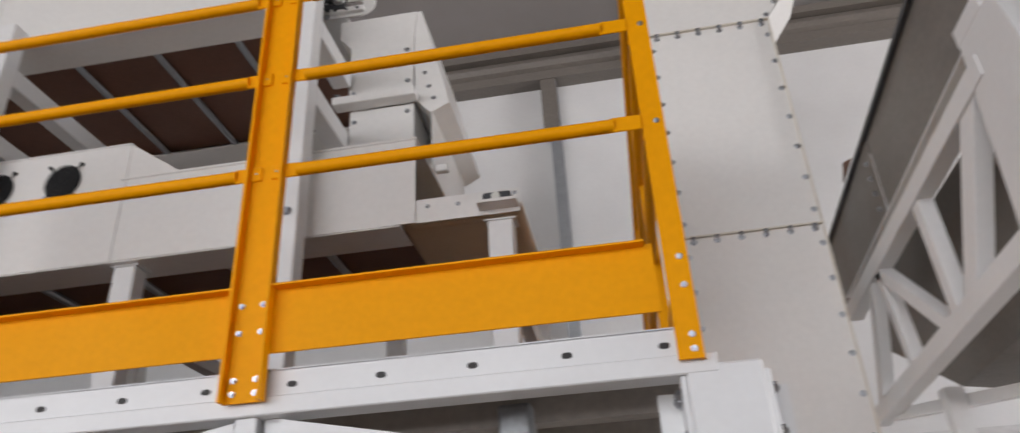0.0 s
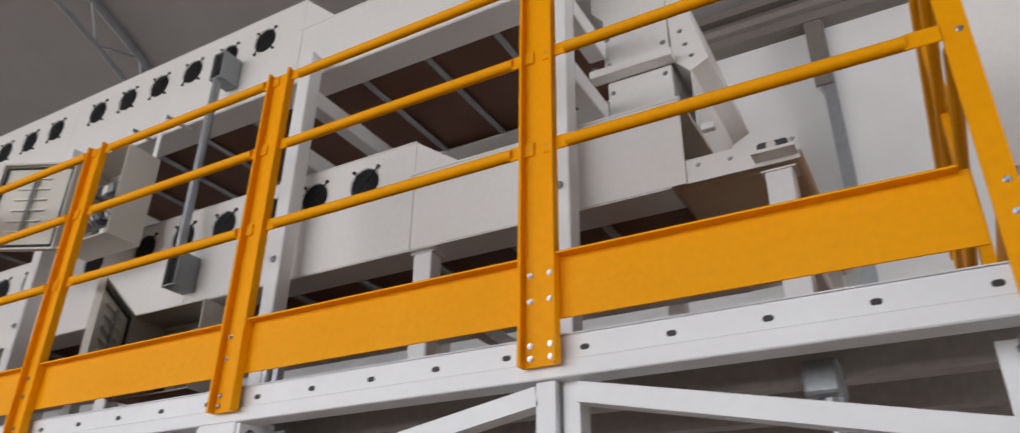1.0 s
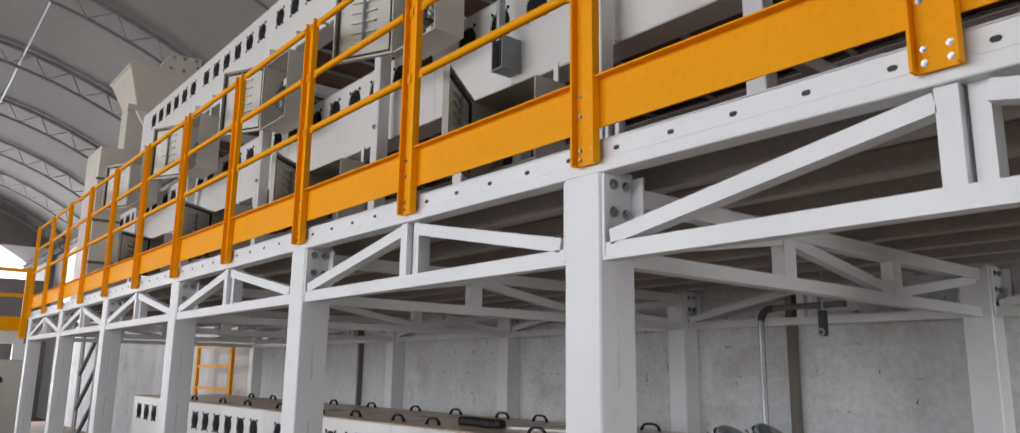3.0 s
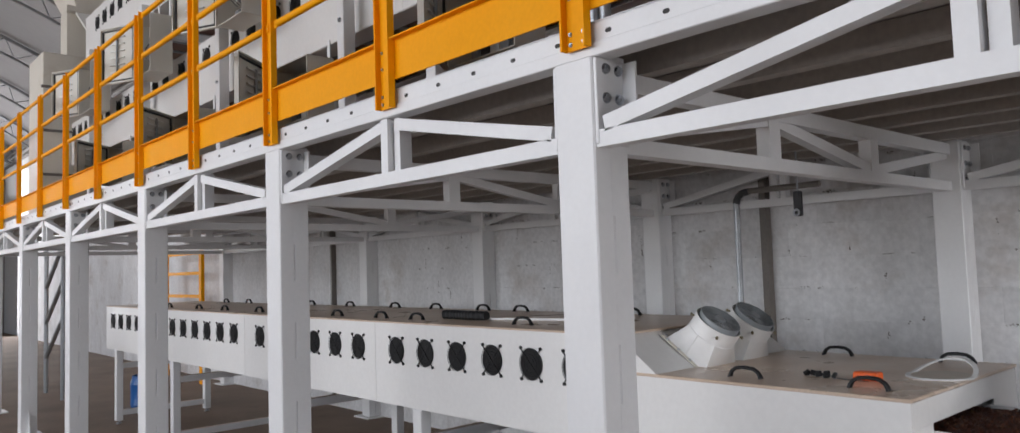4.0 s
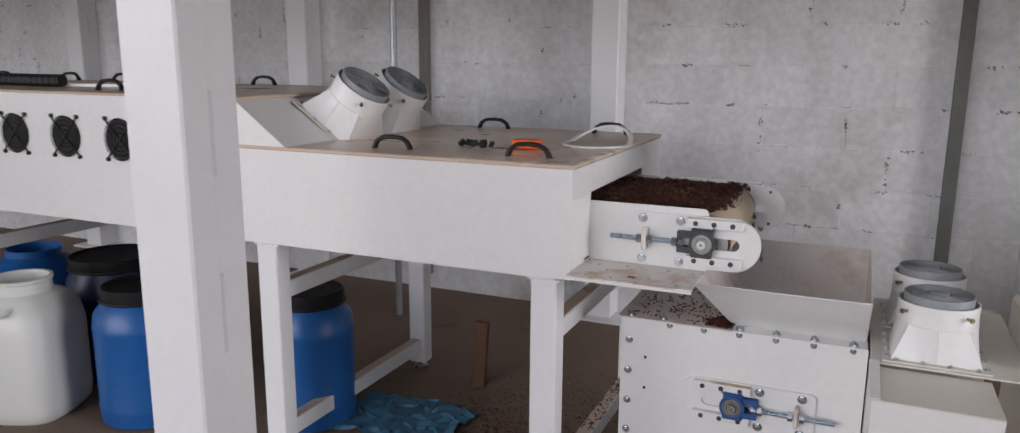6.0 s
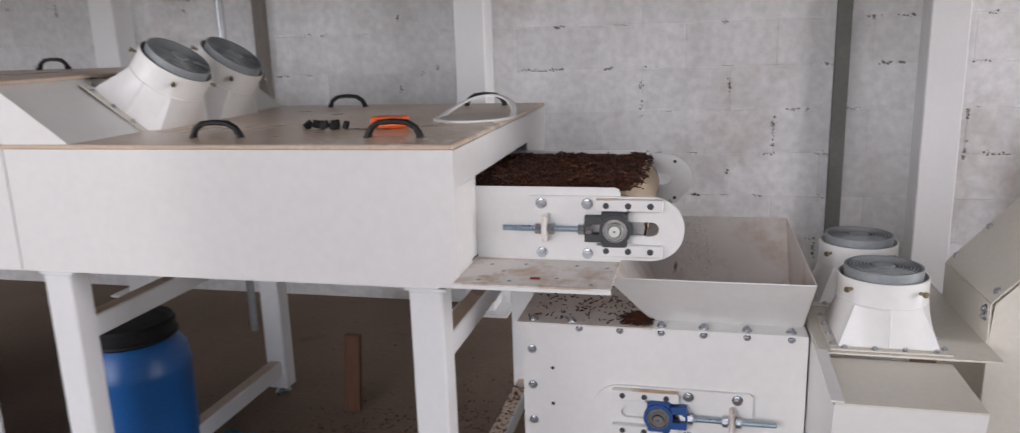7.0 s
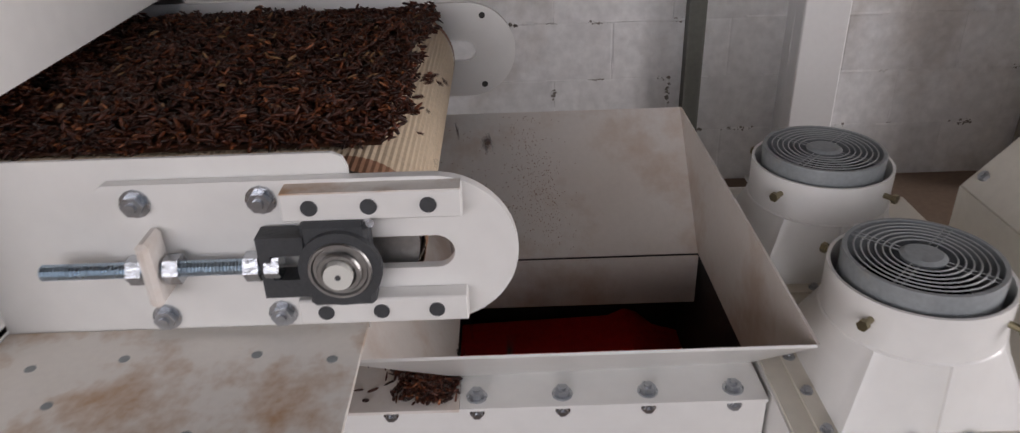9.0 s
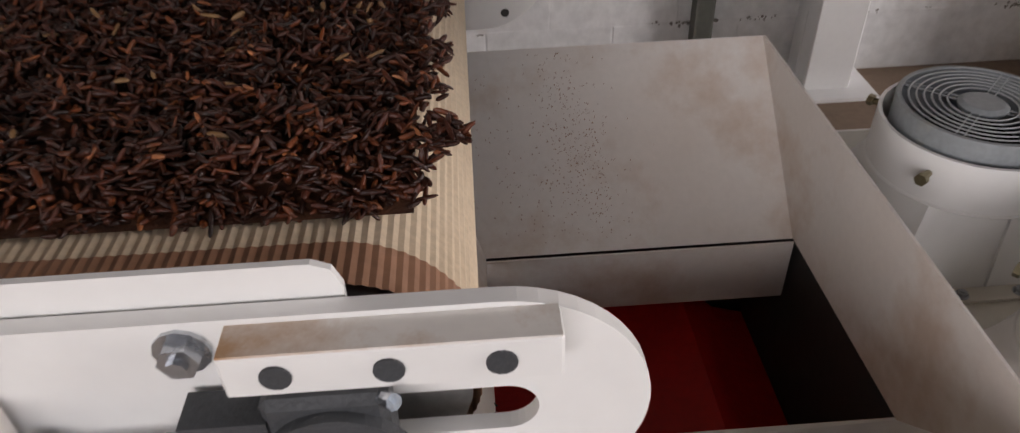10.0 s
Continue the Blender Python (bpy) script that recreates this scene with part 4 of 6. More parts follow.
# ---- receiving machine, its hopper and the bucket elevator ----
def make_receiver():
    m = thing("receiving_conveyor", "white enclosed receiving conveyor with bolted panels", "conveyor")
    y0, y1 = 2.645, 3.2
    part("near_panel", boxes((-1.165, -0.468, y0, y0 + 0.004, 0.08, 0.641)), WHITE, m)
    part("far_panel", boxes((-1.165, -0.1, y1, y1 + 0.004, 0.08, 0.641)), WHITE, m)
    part("end_panel", boxes((-1.169, -1.165, y0 + 0.004, y1, 0.08, 0.641)), WHITE, m)
    part("top_plate", boxes((-1.18, -0.8345, y0 - 0.009, y0 + 0.05, 0.642, 0.646), (-1.18, -0.87, y0 + 0.05, y1 + 0.02, 0.642, 0.646)), DUSTY, m, "top plate littered with brown scraps")
    part("front_flange", boxes((-0.834, -0.47, y0 - 0.009, y0 + 0.065, 0.642, 0.646)), WHITE, m)
    part("bottom", boxes((-1.165, -0.12, y0 + 0.01, y1 - 0.01, 0.075, 0.08)), WHITE, m)
    for x in (-1.08, -0.3):
        for y in (2.75, 3.12):
            part("leg", boxes((x - 0.03, x + 0.03, y - 0.03, y + 0.03, 0.0, 0.075)), STEEL_WHITE, m)
    for i in range(5):
        bolt(m, (-1.143, y0, 0.57 - 0.1 * i), 0.8)
    for i in range(6):
        bolt(m, (-1.019 + 0.1025 * i, y0, 0.633), 0.6)
        o = new("bolt", BOLT)
        o.parent = m
        o.matrix_basis = pose(-0.814 + 0.1025 * i if i < 4 else -1.14 + 0.1 * (i - 4), y0 + 0.012, 0.646, -90) @ Matrix.Scale(0.85, 4)
    for z in (0.52, 0.42):
        part("punched_hole", sweep(bmesh.new(), (-1.09, y0 - 0.0005, z), (-1.09, y0 - 0.001, z), circle(0.005, 10)), DARKIN, m)
    make_takeup("white slotted belt tensioner with a blue bearing block", -0.985, -0.59, 0.35, 0.488, 2.644, BLUECAST, flip=True)

    h = thing("feed_hopper", "white sheet-metal feed hopper stained brown inside", "hopper")
    A, B, C, D = (-0.935, 2.531, 0.808), (-0.476, 2.531, 0.808), (-0.476, 3.169, 0.812), (-0.935, 3.169, 0.812)
    a, b, c, d = (-0.84, 2.698, 0.648), (-0.475, 2.706, 0.648), (-0.478, 2.968, 0.648), (-0.84, 2.968, 0.648)
    part("near_wall", sheet(bmesh.new(), [A, B, b, a], 0.003), WHITE, h)
    # inside walls wear real dust stains plus a warm bounce put into the paint
    part("right_wall", sheet(bmesh.new(), [B, C, c, b], 0.003), DUSTY, h)
    part("far_wall", sheet(bmesh.new(), [C, D, d, c], 0.003), DUSTY, h, "wall specked with brown dust")
    part("left_wall", sheet(bmesh.new(), [D, A, a, d], 0.003), DUSTY, h)
    part("throat_lip", boxes((-0.84, -0.478, 2.962, 2.965, 0.561, 0.646)), DUSTY, h)
    # three inner walls in near-black: the pit's shade is painted on them
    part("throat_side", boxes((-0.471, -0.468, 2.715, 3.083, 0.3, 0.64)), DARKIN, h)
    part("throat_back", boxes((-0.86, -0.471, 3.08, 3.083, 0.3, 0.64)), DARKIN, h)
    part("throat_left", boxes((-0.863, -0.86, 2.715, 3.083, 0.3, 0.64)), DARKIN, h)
    part("throat_front", boxes((-0.86, -0.471, 2.711, 2.715, 0.3, 0.64)), DUSTY, h)
    flap = [(-0.858, 0.452), (-0.6, 0.462), (-0.572, 0.476), (-0.55, 0.468), (-0.52, 0.44), (-0.475, 0.425), (-0.475, 0.38), (-0.858, 0.38)]
    part("red_flap", plate(flap, "y", 2.716, 3.07), RED, h, "dark red rubber flap in the throat", rounded=True)
    part("pit_belt", boxes((-0.858, -0.473, 2.717, 3.078, 0.35, 0.36)), RED, h, "dark red belt in the pit")

    rnd = random.Random(12)
    bm = bmesh.new()
    nrm = (Vector(D) - Vector(C)).cross(Vector(c) - Vector(C)).normalized()
    nrm = nrm if nrm.y < 0 else -nrm
    for k in range(760):
        u, v = (rnd.gauss(0.41, 0.05), rnd.gauss(0.45, 0.26)) if k < 520 else (rnd.gauss(0.25, 0.12), rnd.gauss(0.6, 0.25))
        if not (0.02 < u < 0.97 and 0.03 < v < 0.95):
            continue
        p = (Vector(D) * (1 - u) + Vector(C) * u) * (1 - v) + (Vector(d) * (1 - u) + Vector(c) * u) * v
        q = rnd.uniform(0.0003, 0.0008)
        sweep(bm, p, p + nrm * 0.0009, [(q * rnd.uniform(0.6, 1.3) * math.cos(t), q * rnd.uniform(0.6, 1.6) * math.sin(t)) for t in (0, 1.25, 2.5, 3.75, 5.0)])
    sp = part("dust_specks", bm, TAPE, h, "brown dust specks")
    sp["kind"] = "stuff"

    e = thing("bucket_elevator", "cream bolted casing of an inclined elevator", "elevator")
    part("boot_top", boxes((-0.462, -0.19, 2.3, 2.53, 0.638, 0.642)), CREAM, e, "cream top plate with brown dust")
    part("boot_deck", boxes((-0.462, -0.092, 2.53, 3.12, 0.650, 0.654)), CREAM, e)
    part("boot_front", sheet(bmesh.new(), [(-0.462, 2.3, 0.638), (-0.19, 2.3, 0.638), (-0.19, 2.42, 0.1), (-0.462, 2.42, 0.1)][::-1], 0.003), WHITE, e)
    part("boot_left", plate([(2.3, 0.637), (2.42, 0.1), (3.1, 0.1), (3.1, 0.648), (2.53, 0.648)], "x", -0.464, -0.461), WHITE, e)
    part("left_trim", sheet(bmesh.new(), [(-0.47, 2.53, 0.66), (-0.445, 2.53, 0.66), (-0.445, 2.3, 0.647), (-0.47, 2.3, 0.647)][::-1], 0.004), WHITE, e)
    # inclined cover and side casings
    sl = 1.12
    pts = [(-0.092, 0.02), (1.5, 0.02), (1.5, 1.28), (0.174, 1.28), (0.174, 0.748 + 0.26 * sl), (-0.085, 0.748), (-0.092, 0.65)]
    for y in (2.63, 2.972):
        part("side_casing", plate(pts, "y", y, y + 0.004), CREAM, e)
    part("riser", boxes((-0.094, -0.09, 2.634, 2.972, 0.654, 0.748)), CREAM, e)
    part("cover_plate", sheet(bmesh.new(), [(-0.09, 2.634, 0.748), (0.172, 2.634, 0.748 + 0.262 * sl), (0.172, 2.97, 0.748 + 0.262 * sl), (-0.09, 2.97, 0.748)][::-1], 0.004), CREAM, e, "inclined cream cover plate with brown stains")
    part("upper_riser", boxes((0.172, 0.176, 2.634, 2.972, 1.045, 1.28)), CREAM, e)
    part("riser_flange", boxes((0.158, 0.172, 2.634, 2.972, 1.044, 1.05)), CREAM, e)
    part("shoulder", boxes((0.172, 0.33, 2.634, 2.972, 1.28, 1.284)), CREAM, e)
    part("sight_glass", soft_box(0.166, 0.172, 2.7, 2.83, 1.11, 1.2, 0.002), DARKIN, e, "dark sight glass")
    for k in range(4):
        for y in (2.652, 2.952):
            bolt(e, (0.172, y, 1.062 + 0.066 * k), 0.75, 0, -90)
    for k in range(4):
        x = -0.073 + 0.0705 * k
        z = 0.748 + (x + 0.09) * sl
        for y in (2.655, 2.95):
            o = new("bolt", BOLT)
            o.parent = e
            o.matrix_basis = Matrix.Translation((x, y, z + 0.003)) @ Matrix.Rotation(radians(-math.degrees(math.atan(sl))), 4, "Y") @ pose(0, 0, 0, -90) @ Matrix.Scale(0.75, 4)
    for z in (0.712, 0.73):
        bolt(e, (-0.094, 2.655, z), 0.75, 0, -90)
    # vertical casing with bolted seams
    t = thing("elevator_tower", "tall white elevator casing of bolted sheet panels", "elevator")
    for za, zb in ((1.28, 2.05), (2.05, 3.02), (3.02, 4.0)):
        part("casing_panel", boxes((0.33, 0.838, 2.63, 2.634, za + 0.003, zb - 0.003)), WHITE, t)
        part("seam_flange", boxes((0.325, 0.842, 2.616, 2.63, zb - 0.003, zb + 0.003)), CREAM, t)
        for i in range(6):
            bolt(t, (0.37 + 0.088 * i, 2.63, zb - 0.02), 0.75)
            o = new("bolt", BOLT)
            o.parent = t
            o.matrix_basis = pose(0.37 + 0.088 * i, 2.62, zb - 0.003, 90) @ Matrix.Scale(0.7, 4)
        n = int((zb - za) / 0.125)
        for i in range(n):
            bolt(t, (0.825, 2.63, za + 0.06 + (zb - za) * i / n), 0.75)
            bolt(t, (0.345, 2.63, za + 0.06 + (zb - za) * i / n), 0.75)
    part("casing_back", boxes((0.33, 0.838, 3.0, 3.004, 1.28, 4.0)), WHITE, t)
    part("casing_side", boxes((0.33, 0.334, 2.634, 3.0, 1.28, 4.6)), WHITE, t)
    part("casing_side", boxes((0.834, 0.838, 2.634, 3.0, 1.28, 4.0)), WHITE, t)
    part("edge_flange", boxes((0.838, 0.842, 2.612, 2.66, 1.28, 4.0)), CREAM, t)
    part("head_panel", plate([(0.33, 4.004), (0.838, 4.004), (1.05, 4.3), (1.05, 4.9), (0.33, 4.9)], "y", 2.63, 2.634), WHITE, t)
    part("head_side", sheet(bmesh.new(), [(0.838, 2.63, 4.0), (0.838, 3.0, 4.0), (1.05, 3.0, 4.3), (1.05, 2.63, 4.3)], 0.004), WHITE, t)
    for i in range(5):
        bolt(t, (0.84 + 0.045 * i, 2.63, 4.03 + 0.064 * i), 0.75)


make_receiver()


def make_gallery():
    """The inclined conveyor on a lattice girder that passes overhead."""
    X = 1.0
    g = thing("lattice_conveyor", "inclined conveyor on a white lattice girder with dusty grey side panel", "conveyor")
    top = lambda y: 3.34 - (y - 1.837) * 0.09
    edge = lambda y: 2.965 - (y - 1.631) * 0.05
    T = lambda y: 2.872 - (y - 1.68) * 0.037
    Bt = lambda y: 2.455 - (y - 1.735) * 0.04
    part("side_panel", plate([(0.4, top(0.4)), (2.5, top(2.5)), (2.5, edge(2.5)), (0.4, edge(0.4))], "x", X + 0.03, X + 0.034), DIRTSTEEL, g, "dusty grey steel side panel")
    part("side_panel", plate([(2.505, top(2.5)), (3.3, top(3.3)), (3.3, edge(3.3)), (2.505, edge(2.5))], "x", X + 0.026, X + 0.03), DIRTSTEEL, g)
    for k in range(5):
        bolt(g, (X + 0.026, 2.55, edge(2.55) + 0.03 + 0.062 * k), 0.75, 0, -90)
    part("panel_lip", plate([(0.4, top(0.4) - 0.012), (3.3, top(3.3) - 0.012), (3.3, top(3.3) + 0.006), (0.4, top(0.4) + 0.006)], "x", X + 0.012, X + 0.06), CAST, g)
    part("corner_tab", plate([(2.62, top(2.62)), (2.72, top(2.72) + 0.05), (2.78, top(2.78))], "x", X + 0.0, X + 0.004), TIMBER, g, "bent brown tab on the panel's edge")
    # perforated angle below the panel, then the girder's tubes
    bm = boxes()
    sweep(bm, (X + 0.02, 1.6, edge(1.6) - 0.03), (X + 0.02, 3.1, edge(3.1) - 0.03), ((0, -0.03), (0.006, -0.03), (0.006, 0.03), (0, 0.03)))
    part("slotted_angle", bm, CREAM, g)
    # slots drawn as near-black plates, shade included
    bm = boxes()
    for k in range(13):
        y = 1.66 + 0.112 * k
        bx(bm, X + 0.0115, X + 0.0135, y - 0.02, y + 0.02, edge(y) - 0.04, edge(y) - 0.024)
    part("slot_holes", bm, DARKIN, g, "dark slots")
    part("slotted_angle_lip", beam(boxes(), (X + 0.005, 1.6, edge(1.6) + 0.002), (X + 0.005, 3.1, edge(3.1) + 0.002), 0.03, 0.006), STEEL_WHITE, g)
    part("top_chord", beam(boxes(), (X, 1.55, T(1.55)), (X, 3.1, T(3.1)), 0.055, 0.06), STEEL_WHITE, g)
    part("bottom_chord", beam(boxes(), (X, 1.2, Bt(1.2)), (X, 3.12, Bt(3.12)), 0.055, 0.06), STEEL_WHITE, g)
    for (ya, yb), w in (((1.66, 2.03), 0.075), ((2.16, 2.13), 0.055), ((2.68, 2.19), 0.045), ((2.73, 3.02), 0.05), ((2.66, 2.57), 0.045)):
        lb = part("lattice_bar", beam(boxes(), (X + 0.003, ya, T(ya)), (X + 0.003, yb, Bt(yb)), w, 0.045, (1, 0, 0)), STEEL_WHITE, g)
    part("brace", beam(boxes(), (X + 0.02, 3.0, Bt(3.0) - 0.02), (X + 0.5, 2.2, 2.3), 0.04, 0.04), STEEL_WHITE, g)
    # the dusty trough behind the lattice
    part("trough_wall", plate([(0.4, 3.06), (3.3, 3.0), (3.45, 2.76), (2.8, 2.42), (0.4, 2.45)], "x", X + 0.2, X + 0.204), DIRTSTEEL, g, "dusty grey trough wall")
    part("underside", sheet(bmesh.new(), [(X + 0.2, 0.4, 2.45), (X + 0.2, 2.8, 2.42), (X + 0.62, 2.8, 2.36), (X + 0.62, 0.4, 2.39)], 0.004), DIRTSTEEL, g)
    for y in (1.3, 1.8, 2.25):
        part("seam_flange", boxes((X + 0.18, X + 0.6, y - 0.012, y + 0.012, 2.37, 2.395)), CAST, g)
    part("end_post", plate([(1.60, 2.97), (1.40, 2.97), (1.30, 2.42), (1.66, 2.42)], "x", X - 0.024, X + 0.03), STEEL_WHITE, g)
    part("end_cap", soft_box(X - 0.02, X + 0.1, 1.46, 1.62, 2.972, 3.03, 0.006), STEEL_WHITE, g)
    part("end_box", soft_box(X - 0.02, X + 0.5, 0.75, 1.28, 2.5, 3.05, 0.006), WHITE, g)
    f = thing("gallery_leg", "white steel leg under the lattice conveyor", "leg")
    part("leg", boxes((X + 0.1, X + 0.16, 2.7, 2.76, 0, 2.4)), STEEL_WHITE, f)


make_gallery()


# ---- top conveyor's drive end, chute and platform equipment ----
def make_upper_equipment():
    c = thing("transfer_chute", "white bolted transfer chute between two conveyors", "chute")
    part("lower_box", soft_box(-0.89, -0.63, 2.33, 2.95, 3.248, 3.605, 0.003), WHITE, c)
    part("shelf_bar", soft_box(-0.945, -0.61, 2.27, 2.33, 3.606, 3.642, 0.003), WHITE, c)
    part("shelf_bracket", boxes((-0.945, -0.925, 2.29, 2.33, 3.642, 3.67)), ZINC, c)
    part("upper_box", plate([(-0.9, 3.643), (-0.632, 3.643), (-0.632, 3.9), (-0.62, 4.08), (-0.95, 4.08), (-0.95, 3.99), (-0.9, 3.93)], "y", 2.332, 2.95), WHITE, c)
    part("throat", plate([(-0.618, 4.08), (-0.63, 3.9), (-0.622, 3.62), (-0.56, 3.552), (-0.487, 3.59), (-0.6, 4.08)], "y", 2.336, 2.93), WHITE, c)
    part("throat_side", sheet(bmesh.new(), [(-0.556, 2.34, 3.249), (-0.556, 2.9, 3.249), (-0.556, 2.9, 3.56), (-0.556, 2.34, 3.56)], 0.004), WHITE, c)
    for x, z in ((-0.66, 3.88), (-0.655, 3.72), (-0.885, 3.82), (-0.88, 3.69), (-0.655, 3.57), (-0.87, 3.55)):
        bolt(c, (x, 2.33, z), 0.7)
    for x, z in ((-0.585, 3.75), (-0.57, 3.68), (-0.55, 3.62)):
        bolt(c, (x, 2.335, z), 0.6)
    part("sensor_bracket", soft_box(-0.55, -0.5, 2.35, 2.38, 3.29, 3.32, 0.004), WHITE, c)
    # belt ends with their tensioners
    f = thing("conveyor_nose", "white belt frame beyond the middle conveyor's box", "conveyor end")
    part("side_plate", boxes((-0.54, -0.2, 2.056, 2.06, 2.918, 3.002)), WHITE, f)
    part("side_plate", boxes((-0.54, -0.2, 3.04, 3.044, 2.918, 3.002)), WHITE, f)
    part("belt", soft_box(-0.6, -0.2, 2.1, 3.0, 2.925, 2.992, 0.02, 3), BELT, f, "cream belt")
    part("bearing_block", soft_box(-0.315, -0.225, 2.03, 2.056, 2.944, 2.984, 0.006), CAST, f, "dark cast bearing block")
    part("shaft_end", sweep(bmesh.new(), (-0.27, 2.03, 2.958), (-0.27, 2.012, 2.958), circle(0.014, 14)), WHITEP, f)
    part("leg_bracket", boxes((-0.33, -0.205, 2.0, 2.055, 2.932, 2.942)), WHITE, f)
    for x, z in ((-0.215, 2.985), (-0.4, 2.97), (-0.5, 2.975)):
        bolt(f, (x, 2.056, z), 0.5)
    make_takeup("white slotted belt tensioner at the top conveyor's end", -1.17, -0.81, 4.13, 4.265, 2.36, CAST)
    # conduit drop with its open boxes
    d = thing("conduit_drop", "grey steel conduit with an open junction box at each end", "conduit")
    tube_bm = tube(bmesh.new(), (-2.80, 1.955, 3.1), (-2.80, 1.955, 4.06), 0.021, 14)
    part("conduit", tube_bm, GALV, d, rounded=True)
    for z in (4.06, 2.96):
        bxp = part("junction_box", boxes((-2.84, -2.76, 1.98, 2.045, z, z + 0.16), (-2.84, -2.834, 1.935, 1.98, z, z + 0.16), (-2.766, -2.76, 1.935, 1.98, z, z + 0.16), (-2.834, -2.766, 1.935, 1.98, z, z + 0.008), (-2.834, -2.766, 1.935, 1.98, z + 0.152, z + 0.16)), GREYP, d, "open grey junction box")
        bm = bmesh.new()
        for i in range(4):
            tube(bm, (-2.83 + 0.017 * i, 1.965, z + 0.01), (-2.825 + 0.015 * i, 1.965 - 0.004 * i, z + 0.14), 0.004, 6)
        part("wires", bm, CAST, bxp, "dark wires")
    p = thing("conduit_stub", "galvanised conduit stubs rising from the deck", "conduit")
    for x in (-2.02, -1.97):
        part("stub", tube(bmesh.new(), (x, 1.85, 2.29), (x, 1.85, 2.62), 0.02, 12), GALV, p, rounded=True)
        part("coupling", tube(bmesh.new(), (x, 1.85, 2.55), (x, 1.85, 2.63), 0.026, 12), GALV, p, rounded=True)
    q = thing("conduit_riser", "galvanised conduit with a cast fitting under the deck", "conduit")
    part("pipe", tube(bmesh.new(), (-0.19, 1.75, 0.9), (-0.19, 1.75, 2.11), 0.017, 14), GALV, q, rounded=True)
    part("collar", tube(bmesh.new(), (-0.19, 1.75, 2.1), (-0.19, 1.75, 2.145), 0.026, 14), GALV, q, rounded=True)
    part("fitting", soft_box(-0.24, -0.16, 1.7, 1.8, 2.14, 2.22, 0.01, 2), GALV, q)


make_upper_equipment()


def open_box(w, h, d, t):
    """A folded sheet box, open towards -y."""
    bm = bmesh.new()
    ring = lambda a, y: [bm.verts.new(p) for p in ((a, y, a), (w - a, y, a), (w - a, y, h - a), (a, y, h - a))]
    rows = [ring(0, d), ring(0, 0), ring(t, 0), ring(t, d - t)]
    for p, q in zip(rows, rows[1:]):
        for i in range(4):
            bm.faces.new((p[i], p[(i + 1) % 4], q[(i + 1) % 4], q[i]))
    bm.faces.new(rows[0])
    bm.faces.new(rows[-1])
    bmesh.ops.recalc_face_normals(bm, faces=bm.faces[:])
    return bm


def make_cabinet(x, y, z, w, h, d, swing, up):
    """An open electrical enclosure; the door hangs on its left edge."""
    c = thing("electrical_cabinet", "open beige electrical cabinet with wiring on its door", "cabinet", "electrical cabinets", at=(x, y, z))
    t = 0.006
    part("body", open_box(w, h, d, t), ENCL, c)
    part("mounting_plate", boxes((0.03, w - 0.03, d - 0.02, d - 0.012, 0.03, h - 0.03)), GALV, c)
    for k, (zz, n) in enumerate(((0.7, 6), (0.42, 7), (0.16, 5))):
        for i in range(n):
            u = 0.05 + (w - 0.12) * i / n
            part("switchgear", soft_box(u, u + (w - 0.12) / n * 0.86, d - 0.075, d - 0.02, h * zz - 0.03, h * zz + 0.035, 0.003), (CAST, WHITEP, GREYP)[(i + k) % 3], c)
    bm = bmesh.new()
    for i in range(7):
        u = 0.06 + (w - 0.14) * i / 7
        pts = [(u, d - 0.06, h * 0.3), (u - 0.02, d - 0.1, h * 0.4), (u + 0.02, d - 0.11, h * 0.55), (u, d - 0.07, h * 0.68)]
        for p, q in zip(pts, pts[1:]):
            tube(bm, p, q, 0.003, 5)
    part("wires", bm, CAST, c, "dark cable loops")
    for u in (0.06, w - 0.06):
        part("hanger_bar", boxes((u - 0.015, u + 0.015, d, d + 0.006, h * 0.3, h + up), (u - 0.015, u + 0.015, d + 0.006, d + 0.16, h + up - 0.006, h + up)), STEEL_WHITE, c)
    dm = part("door_panel", boxes((0, w, -0.014, -0.008, -0.004, h + 0.004), (0, 0.008, -0.008, 0.012, -0.004, h + 0.004), (w - 0.008, w, -0.008, 0.012, -0.004, h + 0.004), (0.008, w - 0.008, -0.008, 0.012, -0.004, 0.006), (0.008, w - 0.008, -0.008, 0.012, h - 0.006, h + 0.004)), ENCL, c, "open beige cabinet door")
    dm.matrix_basis = pose(0, 0, 0, 0, 0, -swing)
    bm = boxes((0.018, 0.026, -0.008, 0.004, 0.016, h - 0.016), (w - 0.026, w - 0.018, -0.008, 0.004, 0.016, h - 0.016), (0.026, w - 0.026, -0.008, 0.004, 0.016, 0.024), (0.026, w - 0.026, -0.008, 0.004, h - 0.024, h - 0.016))
    part("gasket", bm, GASKET, dm, "black rubber gasket")
    bm = tube(bmesh.new(), (w * 0.5, 0.006, h * 0.2), (w * 0.5, 0.006, h * 0.85), 0.009, 8)
    part("cable", bm, GREYP, dm, "grey cable bundle")
    for i in range(6):
        zz = h * (0.2 + 0.125 * i)
        part("lamp_terminal", boxes((w * 0.3, w * 0.72, -0.006, 0.006, zz - 0.004, zz + 0.004)), WHITEP, dm)
    part("rating_label", boxes((w - 0.11, w - 0.04, -0.008, -0.0075, 0.03, 0.06)), WHITEP, dm, "small white label")
    return c


for k in range(4):
    make_cabinet(-3.44 - 1.72 * k, 1.76, 3.2, 0.38, 0.46, 0.17, 155, 0.286)
